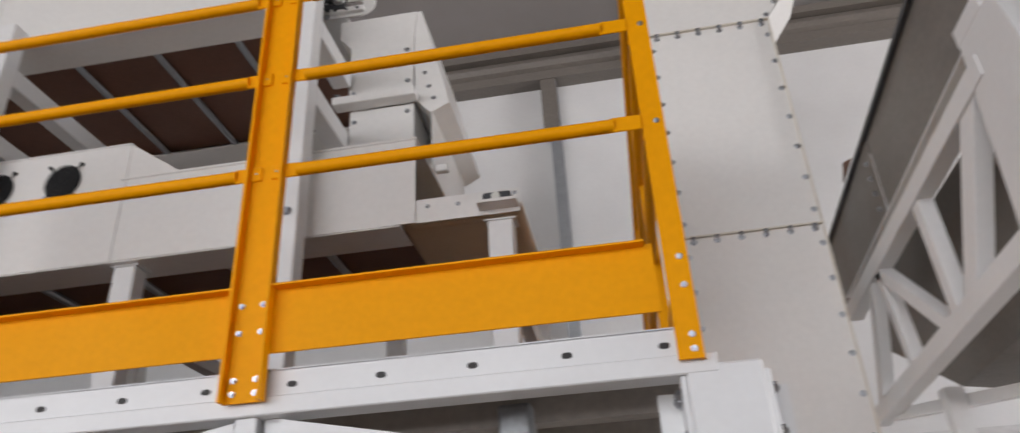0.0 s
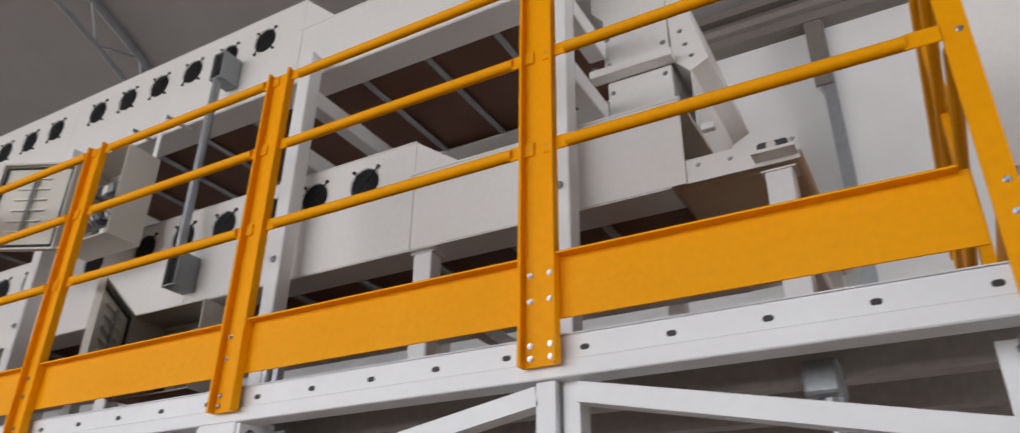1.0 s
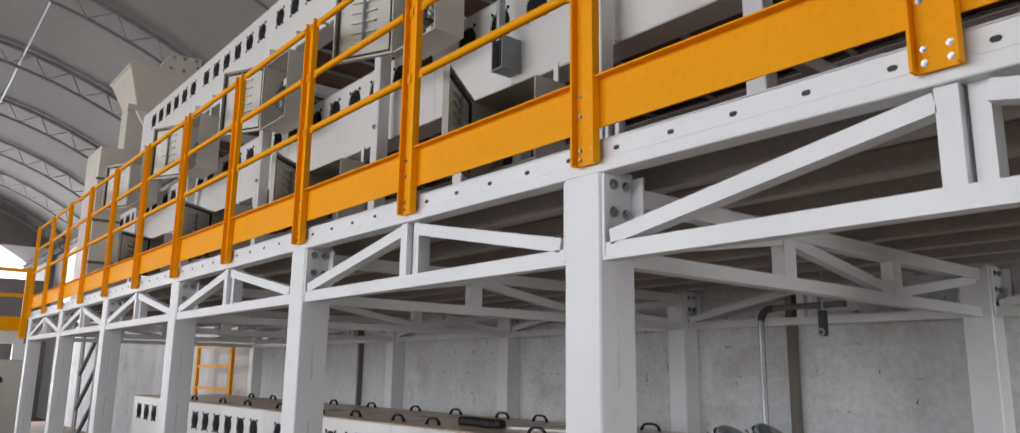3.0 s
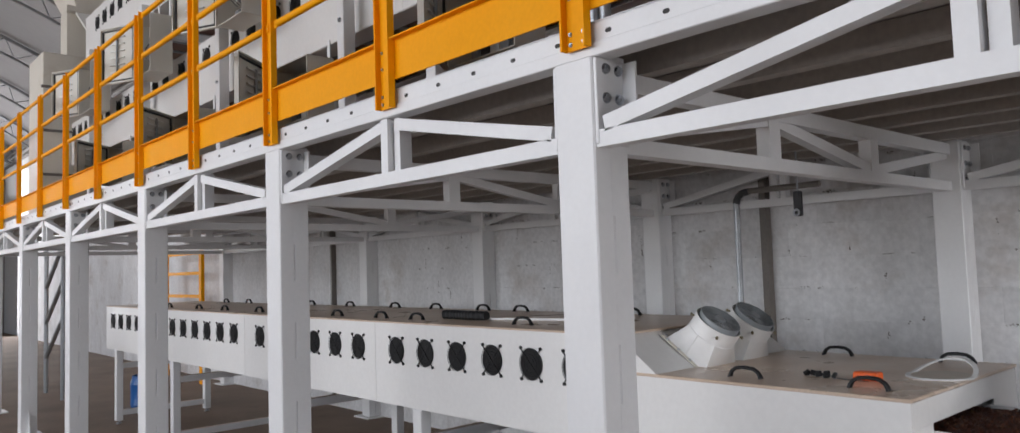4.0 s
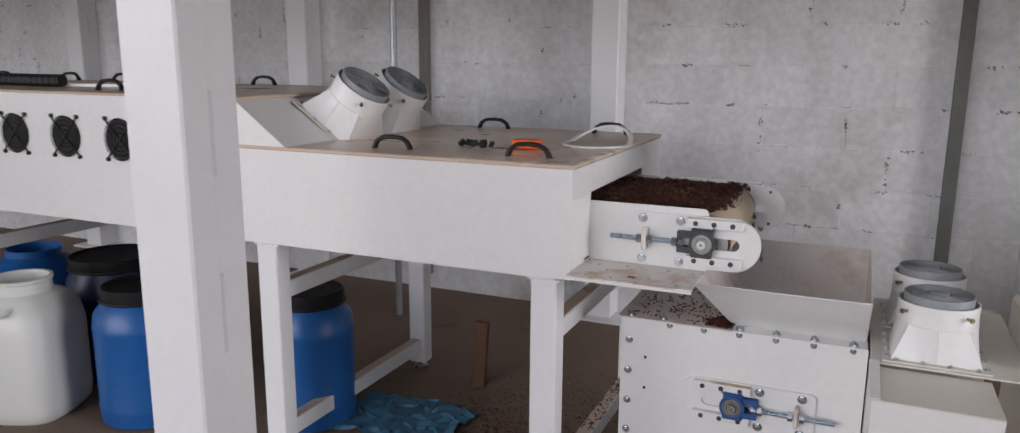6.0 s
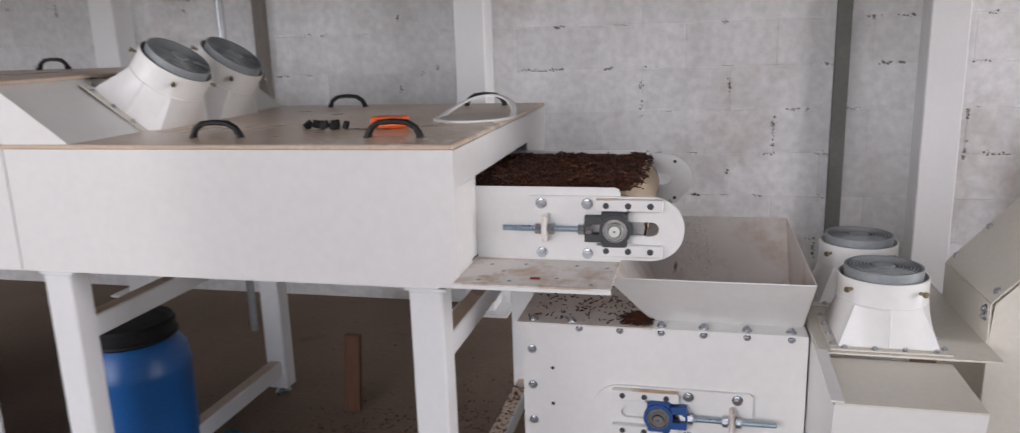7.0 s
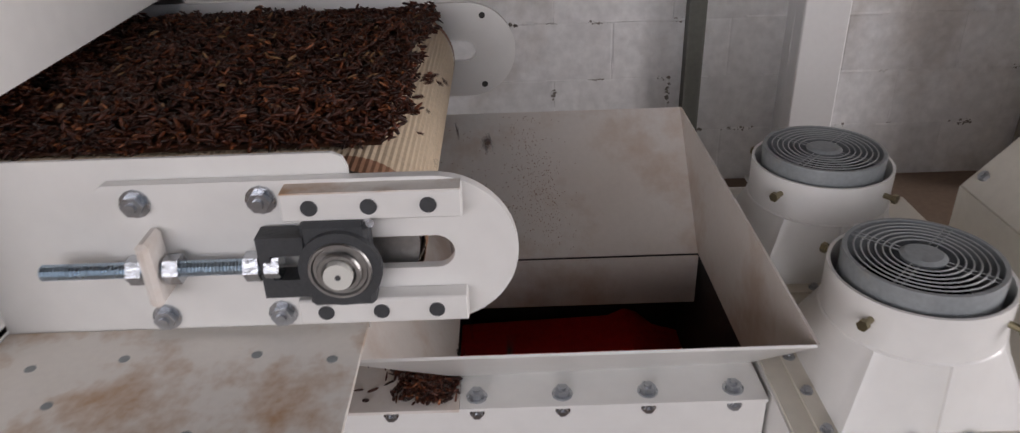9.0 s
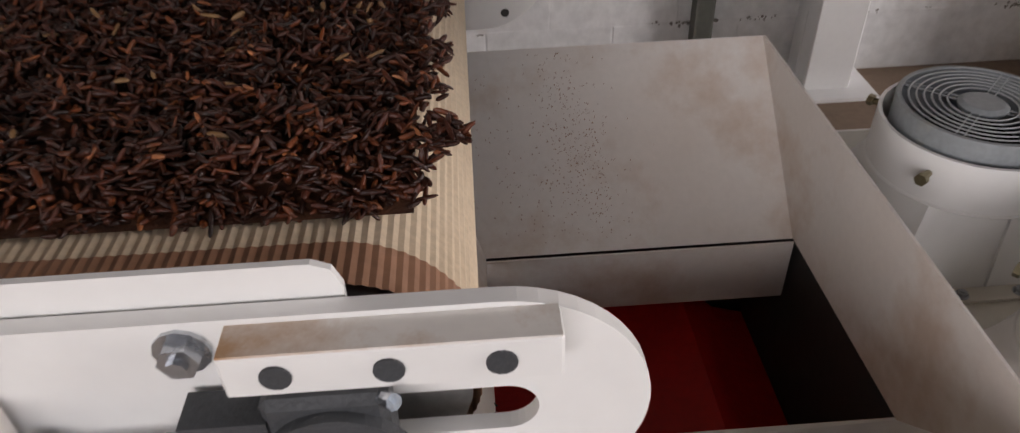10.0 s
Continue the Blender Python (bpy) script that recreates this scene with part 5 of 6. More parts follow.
for k in range(4):
    make_cabinet(-2.9 - 1.72 * k, 1.875, 2.46, 0.44, 0.36, 0.17, 50, 0.118)


# ---- block wall, pipes ----
CHIP = mat("unpainted_joint", (0.25, 0.23, 0.21), (0.13, 0.115, 0.105), rough=0.95, scale=30, fine=200, bump=0.4)


def make_wall_blocks():
    """Concrete blocks of 0.4 by 0.2 m; the stretch beside the conveyors as pieces, the rest joined."""
    wall = bpy.data.objects["wall_back"]
    rnd = random.Random(4)
    meshes = []
    for k in range(6):
        bm = boxes((0.0, 0.4, 0.0, 0.014, 0.0, 0.2))
        bmesh.ops.bevel(bm, geom=[e for e in bm.edges if abs(e.verts[0].co.y) < 1e-4 and abs(e.verts[1].co.y) < 1e-4], offset=0.003 + 0.0008 * k, segments=1, affect="EDGES")
        for v in bm.verts:
            if 0.001 < v.co.y < 0.013:
                v.co.y = 0.0012
        for v in bm.verts:
            if v.co.y < 0.0005:
                v.co += Vector((rnd.uniform(-0.0008, 0.0008), rnd.uniform(-0.0006, 0.0003), rnd.uniform(-0.0008, 0.0008)))
        me = bpy.data.meshes.new("block")
        bm.to_mesh(me)
        bm.free()
        me.materials.append(WALL)
        meshes.append(me)
    far = bmesh.new()
    for row in range(13):
        off = 0.2 if row % 2 else 0.0
        for i in range(-70, 16):
            x = i * 0.4 + off
            if x < -28 or x > 5:
                continue
            y = 4.546 + rnd.uniform(-0.0005, 0.0005)
            if -4.2 < x < 1.3 and row < 12:
                o = new("block", meshes[rnd.randrange(6)])
                o.parent, o.location = wall, (x, y, row * 0.2)
            else:
                bx(far, x + 0.0004, x + 0.3996, y, y + 0.014, row * 0.2 + 0.0004, row * 0.2 + 0.1996)
    f = part("far_blocks", far, WALL, wall)
    f["kind"] = "stuff"
    # ragged unpainted chips along the joints
    bm = bmesh.new()

    def chip(x, z, dx, dz, n, r):
        for k in range(n):
            rr = r * rnd.uniform(0.4, 1.2)
            a = (x + dx * k + rnd.uniform(-0.002, 0.002), 4.5455 + rr * 0.5, z + dz * k + rnd.uniform(-0.003, 0.003))
            b = (x + dx * (k + 1.2) + rnd.uniform(-0.002, 0.002), 4.5455 + rr * 0.5, z + dz * (k + 1.2) + rnd.uniform(-0.003, 0.003))
            sweep(bm, a, b, circle(rr, 5))

    def ragged(x, z, n, spread_x, spread_z):
        """A cluster of broken-out specks round one joint."""
        for k in range(n):
            rr = 0.0012 + 0.0055 * rnd.random() ** 2
            cx, cz = x + rnd.gauss(0, spread_x), z + rnd.gauss(0, spread_z)
            sweep(bm, (cx, 4.5462, cz), (cx, 4.5446, cz), [(rr * rnd.uniform(0.5, 1.5) * math.cos(a), rr * rnd.uniform(0.5, 1.3) * math.sin(a)) for a in (0, 1.05, 2.1, 3.14, 4.19, 5.24)])

    for row in range(1, 12):
        for k in range(16):
            chip(rnd.uniform(-7, 2), row * 0.2 + rnd.uniform(-0.004, 0.004), rnd.uniform(0.004, 0.011), 0, rnd.randrange(2, 9), rnd.uniform(0.001, 0.0026))
        for k in range(22):
            ragged(rnd.uniform(-7, 2), row * 0.2, rnd.randrange(4, 22), rnd.uniform(0.006, 0.03), 0.0035)
    for k in range(70):
        row, i = rnd.randrange(11), rnd.randrange(-18, 5)
        ragged(i * 0.4 + (0.2 if row % 2 else 0), row * 0.2 + rnd.uniform(0.02, 0.18), rnd.randrange(6, 26), 0.004, rnd.uniform(0.008, 0.035))
    m = part("joint_chips", bm, CHIP, wall)
    m["kind"] = "stuff"
    # mortar squeezed out of the joints and painted over
    bm = bmesh.new()
    for row in range(1, 12):
        x = -7.0
        while x < 2.0:
            n = rnd.uniform(0.03, 0.16)
            if rnd.random() < 0.6:
                r = rnd.uniform(0.003, 0.008)
                z = row * 0.2 + rnd.uniform(-0.003, 0.003)
                sweep(bm, (x, 4.547, z), (x + n, 4.547, z + rnd.uniform(-0.003, 0.003)), [(r * 0.55 * math.cos(a), r * math.sin(a)) for a in (0, 1.2, 2.4, 3.6, 4.8)])
            x += n
    for k in range(150):
        row, i = rnd.randrange(11), rnd.randrange(-18, 5)
        x, z = i * 0.4 + (0.2 if row % 2 else 0), row * 0.2 + rnd.uniform(0.01, 0.08)
        for q in range(rnd.randrange(2, 5)):
            r, n = rnd.uniform(0.0015, 0.005), rnd.uniform(0.012, 0.035)
            sweep(bm, (x + rnd.uniform(-0.003, 0.003), 4.547, z), (x + rnd.uniform(-0.003, 0.003), 4.547, z + n), [(r * math.cos(a), r * 0.55 * math.sin(a)) for a in (0, 1.2, 2.4, 3.6, 4.8)])
            z += n * 0.9
    m = part("mortar_smears", bm, WALL, wall)
    m["kind"] = "stuff"


make_wall_blocks()


def make_wall_pipes():
    for x, w in ((-2.94, 0.05), (-0.13, 0.055), (-8.66, 0.05)):
        c = thing("wall_channel", "dark grey steel channel fixed upright on the wall", "channel", "wall channels")
        part("channel", plate([(x - w / 2, 4.543), (x - w / 2, 4.49), (x - w / 2 + 0.006, 4.49), (x + w / 2 - 0.006, 4.482), (x + w / 2, 4.482), (x + w / 2, 4.543)], "z", 0.1, 2.15), DIRTSTEEL if x < -0.5 else GREENISH, c)
    p = thing("conduit_elbow", "white-painted conduit with an elbow under the deck", "conduit")
    part("pipe", tube(bmesh.new(), (-2.83, 4.0, 0.0), (-2.83, 4.0, 1.93), 0.018, 14), GALV, p, rounded=True)
    bm = bmesh.new()
    pts = [(-2.83, 4.0, 1.93), (-2.82, 4.0, 1.965), (-2.79, 4.0, 1.99), (-2.74, 4.0, 1.998)]
    for a, b in zip(pts, pts[1:]):
        tube(bm, a, b, 0.021, 12)
    part("elbow", bm, CAST, p, "dark elbow fitting")
    part("run", tube(bmesh.new(), (-2.74, 4.0, 1.998), (-2.3, 4.0, 2.0), 0.018, 12), DIRTSTEEL, p, rounded=True)
    for x in (-2.37, -1.0):
        k = thing("hanger_bracket", "small dark steel hanger under the girder", "bracket", "hangers")
        part("hanger", soft_box(x - 0.02, x + 0.02, 3.86, 3.9, 1.82, 1.96, 0.006), CAST, k)
        part("rod", tube(bmesh.new(), (x, 3.88, 1.955), (x, 3.88, 2.185), 0.006, 8), GALV, k)
        part("eye", ring_tube(bmesh.new(), (x, 3.855, 1.84), 0.016, 0.006, 16, 6, (0, 1, 0)), GALV, k)
    b = thing("wall_block", "grey concrete block capped with raw timber by the wall", "block")
    part("block", soft_box(1.06, 1.3, 4.3, 4.53, 0.0, 0.885, 0.006), DIRTSTEEL, b)
    part("timber_cap", soft_box(1.05, 1.31, 4.29, 4.53, 0.885, 0.925, 0.004), TIMBER, b, "raw timber cap")
    w = thing("wall_post", "grey steel post on the upper wall", "post")
    part("post", boxes((-0.26, -0.185, 4.45, 4.545, 2.65, 5.46)), GALV, w)
    part("post_plate", boxes((-0.3, -0.19, 4.43, 4.45, 4.75, 5.46)), DIRTSTEEL, w)


GREENISH = mat("grey_green_primer", (0.115, 0.12, 0.105), (0.085, 0.08, 0.07), rough=0.6, scale=5, fine=60, bump=0.1)
make_wall_pipes()


# ---- dried larvae on the belt ----
def larva_template():
    """A short, slightly bent, ringed body: eight rings of six."""
    prof = [(0.0, 0.25), (0.1, 0.7), (0.25, 0.95), (0.4, 0.88), (0.55, 1.0), (0.7, 0.86), (0.86, 0.72), (1.0, 0.22)]
    v, f = [], []
    for k, (u, r) in enumerate(prof):
        for j in range(6):
            a = 2 * math.pi * j / 6
            v.append((u - 0.5, r * math.cos(a) * 0.5, r * math.sin(a) * 0.5))
    for k in range(len(prof) - 1):
        for j in range(6):
            a, b = k * 6 + j, k * 6 + (j + 1) % 6
            f.append((a, b, b + 6, a + 6))
    return np.array(v), f


_LV, _LF = larva_template()


def larvae_mesh(name, places, rng):
    """One mesh of many larvae lying at the given (x, y, z)."""
    nv = len(_LV)
    V = np.zeros((len(places) * nv, 3))
    F = []
    for i, (x, y, z) in enumerate(places):
        L, w = rng.uniform(0.007, 0.0155), rng.uniform(0.0027, 0.0047)
        p = _LV.copy()
        p[:, 2] += 1.1 * (p[:, 0] ** 2) * rng.uniform(-1, 1)
        p *= (L, w, w * rng.uniform(0.6, 1.0))
        e = Euler((rng.uniform(0, 6.28), rng.normal(0, 0.45), rng.uniform(0, 6.28)))
        p = p @ np.array(e.to_matrix()).T
        V[i * nv:(i + 1) * nv] = p + (x, y, z)
        F.extend(tuple(c + i * nv for c in q) for q in _LF)
    me = bpy.data.meshes.new(name)
    me.from_pydata(V.tolist(), [], F)
    me.polygons.foreach_set("use_smooth", [True] * len(me.polygons))
    me.materials.append(LARVA)
    return me


def larva_material():
    m = mat("dried_larva_skin", (0.066, 0.0195, 0.0085), (0.023, 0.0072, 0.0045), spec=0.4, rough=0.34, scale=90, fine=700, bump=0.3, mix=0.9)
    n, l = m.node_tree.nodes, m.node_tree.links
    b = n["Principled BSDF"]
    src = b.inputs["Base Color"].links[0].from_socket
    g = n.new("ShaderNodeNewGeometry")
    r = n.new("ShaderNodeValToRGB")
    r.color_ramp.elements[0].color, r.color_ramp.elements[1].color = (0.3, 0.24, 0.22, 1), (8.0, 10.0, 9.0, 1)
    r.color_ramp.elements.new(0.45).color = (0.9, 0.8, 0.8, 1)
    r.color_ramp.elements.new(0.8).color = (1.5, 1.2, 1.1, 1)
    r.color_ramp.elements.new(0.975).color = (3.0, 2.6, 1.6, 1)
    l.new(g.outputs["Random Per Island"], r.inputs[0])
    x = n.new("ShaderNodeMix")
    x.data_type, x.blend_type = "RGBA", "MULTIPLY"
    x.inputs["Factor"].default_value = 1
    l.new(src, x.inputs["A"])
    l.new(r.outputs[0], x.inputs["B"])
    l.new(x.outputs["Result"], b.inputs["Base Color"])
    return m


LARVA = larva_material()
HUSK = mat("straw_husk", (0.22, 0.115, 0.045), (0.13, 0.06, 0.022), rough=0.55, scale=60, fine=300, bump=0.2)
SPEED, EDGE, ZBELT = 0.008, -0.868, 0.9975
MOVING = []


def make_larvae():
    rng = np.random.default_rng(7)

    def heap(x, y):
        edge = min(1.0, (y - 2.605) / 0.03, (3.09 - y) / 0.02)
        return max(0.0, edge) * (0.018 + 0.011 * noise.noise((x * 14, y * 14, 0)) + 0.009 * noise.noise((x * 45, y * 45, 3)))

    def fill(x0, x1, y0, y1, per):
        pts = []
        for _ in range(int((x1 - x0) * (y1 - y0) * per)):
            x, y = rng.uniform(x0, x1), rng.uniform(y0, y1)
            if y < 2.605 + 0.012 * noise.noise((x * 40, 5, 0)) or y > 3.095:
                continue
            h = heap(x, y)
            pts.append((x, y, ZBELT + 0.003 + max(0.0, h) * rng.uniform(0.25, 1.0) ** 0.6))
        return pts

    bed = new("larvae_bed", larvae_mesh("larvae_bed", fill(-1.62, -0.948, 2.58, 3.10, 62000), rng))
    tagged(bed, "thick layer of dried dark brown larvae on the belt", "dried larvae", kind="stuff")
    base = bmesh.new()
    nx, ny = 60, 36
    grid = [[base.verts.new((-1.9 + (0.945) * i / nx, 2.603 + 0.482 * j / ny, ZBELT + 0.002 + 0.4 * heap(-1.9 + 0.945 * i / nx, 2.603 + 0.482 * j / ny))) for j in range(ny + 1)] for i in range(nx + 1)]
    for i in range(nx):
        for j in range(ny):
            base.faces.new((grid[i][j], grid[i + 1][j], grid[i + 1][j + 1], grid[i][j + 1]))
    fines = part("fines", base, TEA, bed, "dark fines between the larvae")
    husks = larvae_mesh("straw_husk", [(rng.uniform(-1.5, -0.95), rng.uniform(2.63, 3.07), ZBELT + 0.019 + rng.uniform(0, 0.006)) for _ in range(70)], rng)
    husks.materials[0] = HUSK
    o = new("straw_husks", husks)
    o.parent = bed
    o["label"], o["kind"] = "pale straw-coloured husks among the larvae", "stuff"
    MOVING.append((bed, [(0.0, pose(0, 0, 0)), (10.0, pose(SPEED * 10, 0, 0))]))
    # the leading clumps ride to the edge one after the other and drop
    for i in range(8):
        for j in range(36):
            x0 = -0.948 + 0.0125 * i
            y0 = 2.605 + 0.013375 * j
            jag = 0.022 * noise.noise((j * 0.425, 2.2, 0)) + rng.uniform(-0.003, 0.003) - (0.012 if j == 0 else 0)
            cx, cy = x0 + 0.006, y0 + 0.0067
            me = larvae_mesh("larvae_clump", [(p[0] - cx, p[1] - cy, p[2] - ZBELT) for p in fill(x0, x0 + 0.0125, y0, y0 + 0.013375, 60000)], rng)
            o = new("larvae_clump", me)
            tagged(o, "small clump of dried brown larvae at the belt's edge", "dried larvae", "falling clumps", "stuff")
            t_edge = (EDGE + jag - cx) / SPEED + rng.uniform(-0.5, 0.5)
            rows = []
            if t_edge < -0.2:
                bpy.data.objects.remove(o)
                continue
            t_edge = max(0.15, t_edge)
            rows.append((0.0, pose(cx, cy, ZBELT)))
            if t_edge >= 9.4:
                rows.append((10.0, pose(cx + SPEED * 10, cy, ZBELT)))
            else:
                xe = cx + SPEED * t_edge
                rows += [(t_edge, pose(xe, cy, ZBELT)), (t_edge + 0.1, pose(xe + 0.03, cy, ZBELT - 0.012, 0, 40, 0)), (t_edge + 0.2, pose(xe + 0.055, cy, ZBELT - 0.09, 0, 85, 0)),
                         (t_edge + 0.3, pose(xe + 0.07, cy, ZBELT - 0.25, 0, 120, 0)), (t_edge + 0.4, pose(xe + 0.08, cy, ZBELT - 0.5, 0, 160, 0)), (t_edge + 0.45, pose(xe + 0.08, cy, ZBELT - 0.57, 0, 170, 0)), (10.0, pose(xe + 0.08, cy, ZBELT - 0.572, 0, 170, 0))]
            MOVING.append((o, rows))
    # single larvae that fall off in between
    singles = [larvae_mesh("falling_larva", [(0, 0, 0)], rng) for _ in range(6)]
    for k in range(130):
        o = new("falling_larva", singles[k % 6])
        tagged(o, "single dried larva falling off the belt", "dried larva", "falling larvae")
        t0 = 0.3 + 9.3 * (k + 0.5) / 22 if k < 22 else 7.0 + 2.95 * (k - 21.5) / 108
        y = rng.uniform(2.62, 3.06)
        x = -0.862 + rng.uniform(-0.004, 0.008)
        sp = rng.uniform(0.5, 1.3)
        rows = [(0.0, pose(x - 0.012 - SPEED * t0, y, ZBELT + 0.005)), (t0 - 0.1, pose(x - 0.012, y, ZBELT + 0.005, 0, 10, 30)), (t0, pose(x, y, ZBELT - 0.003, 0, 20, 30))]
        for q in range(1, 6):
            tt = 0.07 * q
            rows.append((t0 + tt, pose(x + 0.012 + 0.1 * sp * tt, y + 0.02 * sp * tt, ZBELT - 0.01 - 4.9 * tt * tt, 0, 20 + 40 * q, 30 + 15 * q)))
        rows.append((10.0, pose(x + 0.05, y, 0.42, 0, 220, 105)))
        if t0 + 0.35 < 10:
            MOVING.append((o, rows))
        else:
            bpy.data.objects.remove(o)
    # spill on the receiving conveyor and scraps on the floor
    pts = []
    for _ in range(1700):
        a, r = rng.uniform(0, 6.28), abs(rng.normal(0, 0.026))
        x, y = -0.868 + r * math.cos(a) * 0.9, 2.69 + r * math.sin(a) * 1.1
        if y < 2.645 or y > 2.76 or x > -0.838:
            continue
        pts.append((x, y, 0.648 + 0.02 * math.exp(-(r / 0.03) ** 2) * rng.uniform(0.2, 1)))
    for _ in range(240):
        pts.append((rng.uniform(-1.16, -0.89), rng.uniform(2.66, 3.1), 0.6485))
    s = new("larvae_spill", larvae_mesh("larvae_spill", pts, rng))
    tagged(s, "little heap of spilled larvae on the white flange", "dried larvae", kind="stuff")
    pts = [(rng.normal(-1.35, 0.28), rng.normal(3.0, 0.28), 0.003) for _ in range(900)] + [(rng.uniform(-3, -0.9), rng.uniform(2.5, 4.2), 0.003) for _ in range(220)]
    pts += [(rng.normal(-1.75, 0.22), rng.normal(2.85, 0.22), 0.003) for _ in range(1500)]
    pts += [(-1.33 + rng.uniform(-0.024, 0.024), rng.uniform(2.5, 3.3), 0.152) for _ in range(200)]
    s = new("floor_scraps", larvae_mesh("floor_scraps", pts, rng))
    tagged(s, "dark larvae scraps scattered on the floor", "dried larvae", kind="stuff")


make_larvae()


# ---- drums and loose things ----
def drum(kind, x, y, r, h, lid, material, label, neck=0.75):
    d = thing(kind, label, "drum", "drums", at=(x, y, 0))
    prof = [(r * 0.86, 0.0), (r * 0.97, 0.012), (r, 0.05), (r, h * 0.12), (r * 1.015, h * 0.14), (r, h * 0.16), (r, h * 0.72), (r * 1.015, h * 0.74), (r, h * 0.76), (r * 0.97, h * 0.84), (r * neck, h * 0.94), (r * neck, h)]
    prof += [(r * neck - 0.006, h), (r * neck - 0.006, h * 0.5)]
    part("body", lathe(prof, 36), material, d, rounded=True)
    if lid:
        part("lid", lathe([(r * neck + 0.008, h - 0.03), (r * neck + 0.012, h + 0.01), (r * neck + 0.004, h + 0.02), (r * neck - 0.01, h + 0.008), (0.02, h + 0.006)], 36), lid, d, "black screw lid", rounded=True)
        part("clamp_band", ring_tube(bmesh.new(), (0, 0, h - 0.03), r * neck + 0.012, 0.006, 36, 6), lid, d)
    return d


def make_drums():
    # square-shouldered white jug
    d = thing("plastic_jug", "white translucent plastic jug without its lid", "jug", at=(-3.55, 2.34, 0), turn=20)
    bm = bmesh.new()
    rows = []
    for r, z, sq in ((0.17, 0.0, 0.6), (0.185, 0.02, 0.7), (0.19, 0.06, 0.75), (0.19, 0.36, 0.75), (0.18, 0.43, 0.65), (0.14, 0.49, 0.35), (0.11, 0.505, 0.0), (0.108, 0.545, 0.0), (0.114, 0.55, 0.0), (0.114, 0.562, 0.0), (0.1, 0.562, 0.0), (0.098, 0.4, 0.0)):
        row = []
        for i in range(40):
            a = 2 * math.pi * i / 40
            k = 1 / max(abs(math.cos(a)), abs(math.sin(a)))
            q = r * (1 - sq) + r * sq * min(k, 1.28) * 0.94
            row.append(bm.verts.new((q * math.cos(a), q * math.sin(a), z)))
        rows.append(row)
    for a, b in zip(rows, rows[1:]):
        for i in range(40):
            bm.faces.new((a[i], a[(i + 1) % 40], b[(i + 1) % 40], b[i]))
    bm.faces.new(rows[0][::-1])
    bm.faces.new(rows[-1])
    part("body", bm, WHITEP, d, rounded=True)
    bm = bmesh.new()
    pts = [(-0.05, -0.15, 0.47), (-0.04, -0.185, 0.455), (0.04, -0.185, 0.455), (0.05, -0.15, 0.47)]
    for p, q in zip(pts, pts[1:]):
        tube(bm, p, q, 0.009, 8)
    part("handle", bm, WHITEP, d)
    drum("plastic_drum", -4.05, 2.75, 0.2, 0.54, None, BLUEP, "open blue plastic drum with a wide neck", 0.6)
    drum("plastic_drum", -3.58, 2.8, 0.21, 0.53, BLACK, NAVYP, "dark blue plastic drum with a black lid", 0.85)
    drum("plastic_drum", -3.08, 2.5, 0.18, 0.53, BLACK, BLUEP, "blue plastic drum with a black lid", 0.75)
    drum("plastic_drum", -2.46, 2.75, 0.17, 0.52, BLACK, BLUEP, "blue plastic drum behind the column", 0.75)
    drum("plastic_drum", -10.6, 3.0, 0.2, 0.4, None, BLUEP, "blue plastic tub far along the conveyor", 0.9)
    t = thing("timber_offcut", "rough brown timber offcut leaning on edge", "timber")
    bm = soft_box(-0.03, 0.03, -0.015, 0.015, 0.0, 0.3, 0.003)
    part("board", moved(bm, pose(-1.985, 3.29, 0.0, -3, 3, 8)), TIMBER, t)
    c = thing("tarpaulin", "crumpled blue tarpaulin sheet on the floor", "tarpaulin")
    bm = bmesh.new()
    n = 26
    g = [[bm.verts.new((-2.36 + 0.5 * i / n + 0.03 * noise.noise((i * 0.3, j * 0.2, 1)), 2.68 + 0.36 * j / n + 0.04 * noise.noise((i * 0.2, j * 0.3, 4)), 0.012 + 0.03 * abs(noise.noise((i * 0.33, j * 0.33, 2))) + 0.012 * noise.noise((i * 0.8, j * 0.8, 7)))) for j in range(n + 1)] for i in range(n + 1)]
    for i in range(n):
        for j in range(n):
            bm.faces.new((g[i][j], g[i + 1][j], g[i + 1][j + 1], g[i][j + 1]))
    o = part("sheet", bm, CLOTH, c, rounded=True)
    # on the lids
    k = thing("tool_box", "small orange plastic case on the lid", "case")
    part("case", soft_box(-1.56, -1.47, 2.66, 2.72, 1.141, 1.172, 0.008, 2), ORANGE, k)
    k = thing("clip_tangle", "tangle of small black clips and chain on the lid", "clips")
    rnd = random.Random(2)
    for i in range(7):
        x = -1.74 + 0.018 * i
        part("clip", moved(soft_box(-0.012, 0.012, -0.006, 0.006, 0, 0.02, 0.002), pose(x, 2.67 + rnd.uniform(-0.02, 0.02), 1.143, rnd.uniform(-30, 30), rnd.uniform(-40, 40), rnd.uniform(0, 180))), BLACK, k)
    bm = bmesh.new()
    for i in range(12):
        ring_tube(bm, (-1.62 + 0.011 * i, 2.65 + 0.006 * math.sin(i), 1.143), 0.005, 0.0012, 10, 4)
    part("chain", bm, ZINC, k)
    w = thing("inspection_window", "oval inspection window with a lifted white rubber rim", "window")
    bm = bmesh.new()
    n = 40
    a0, b0 = [], []
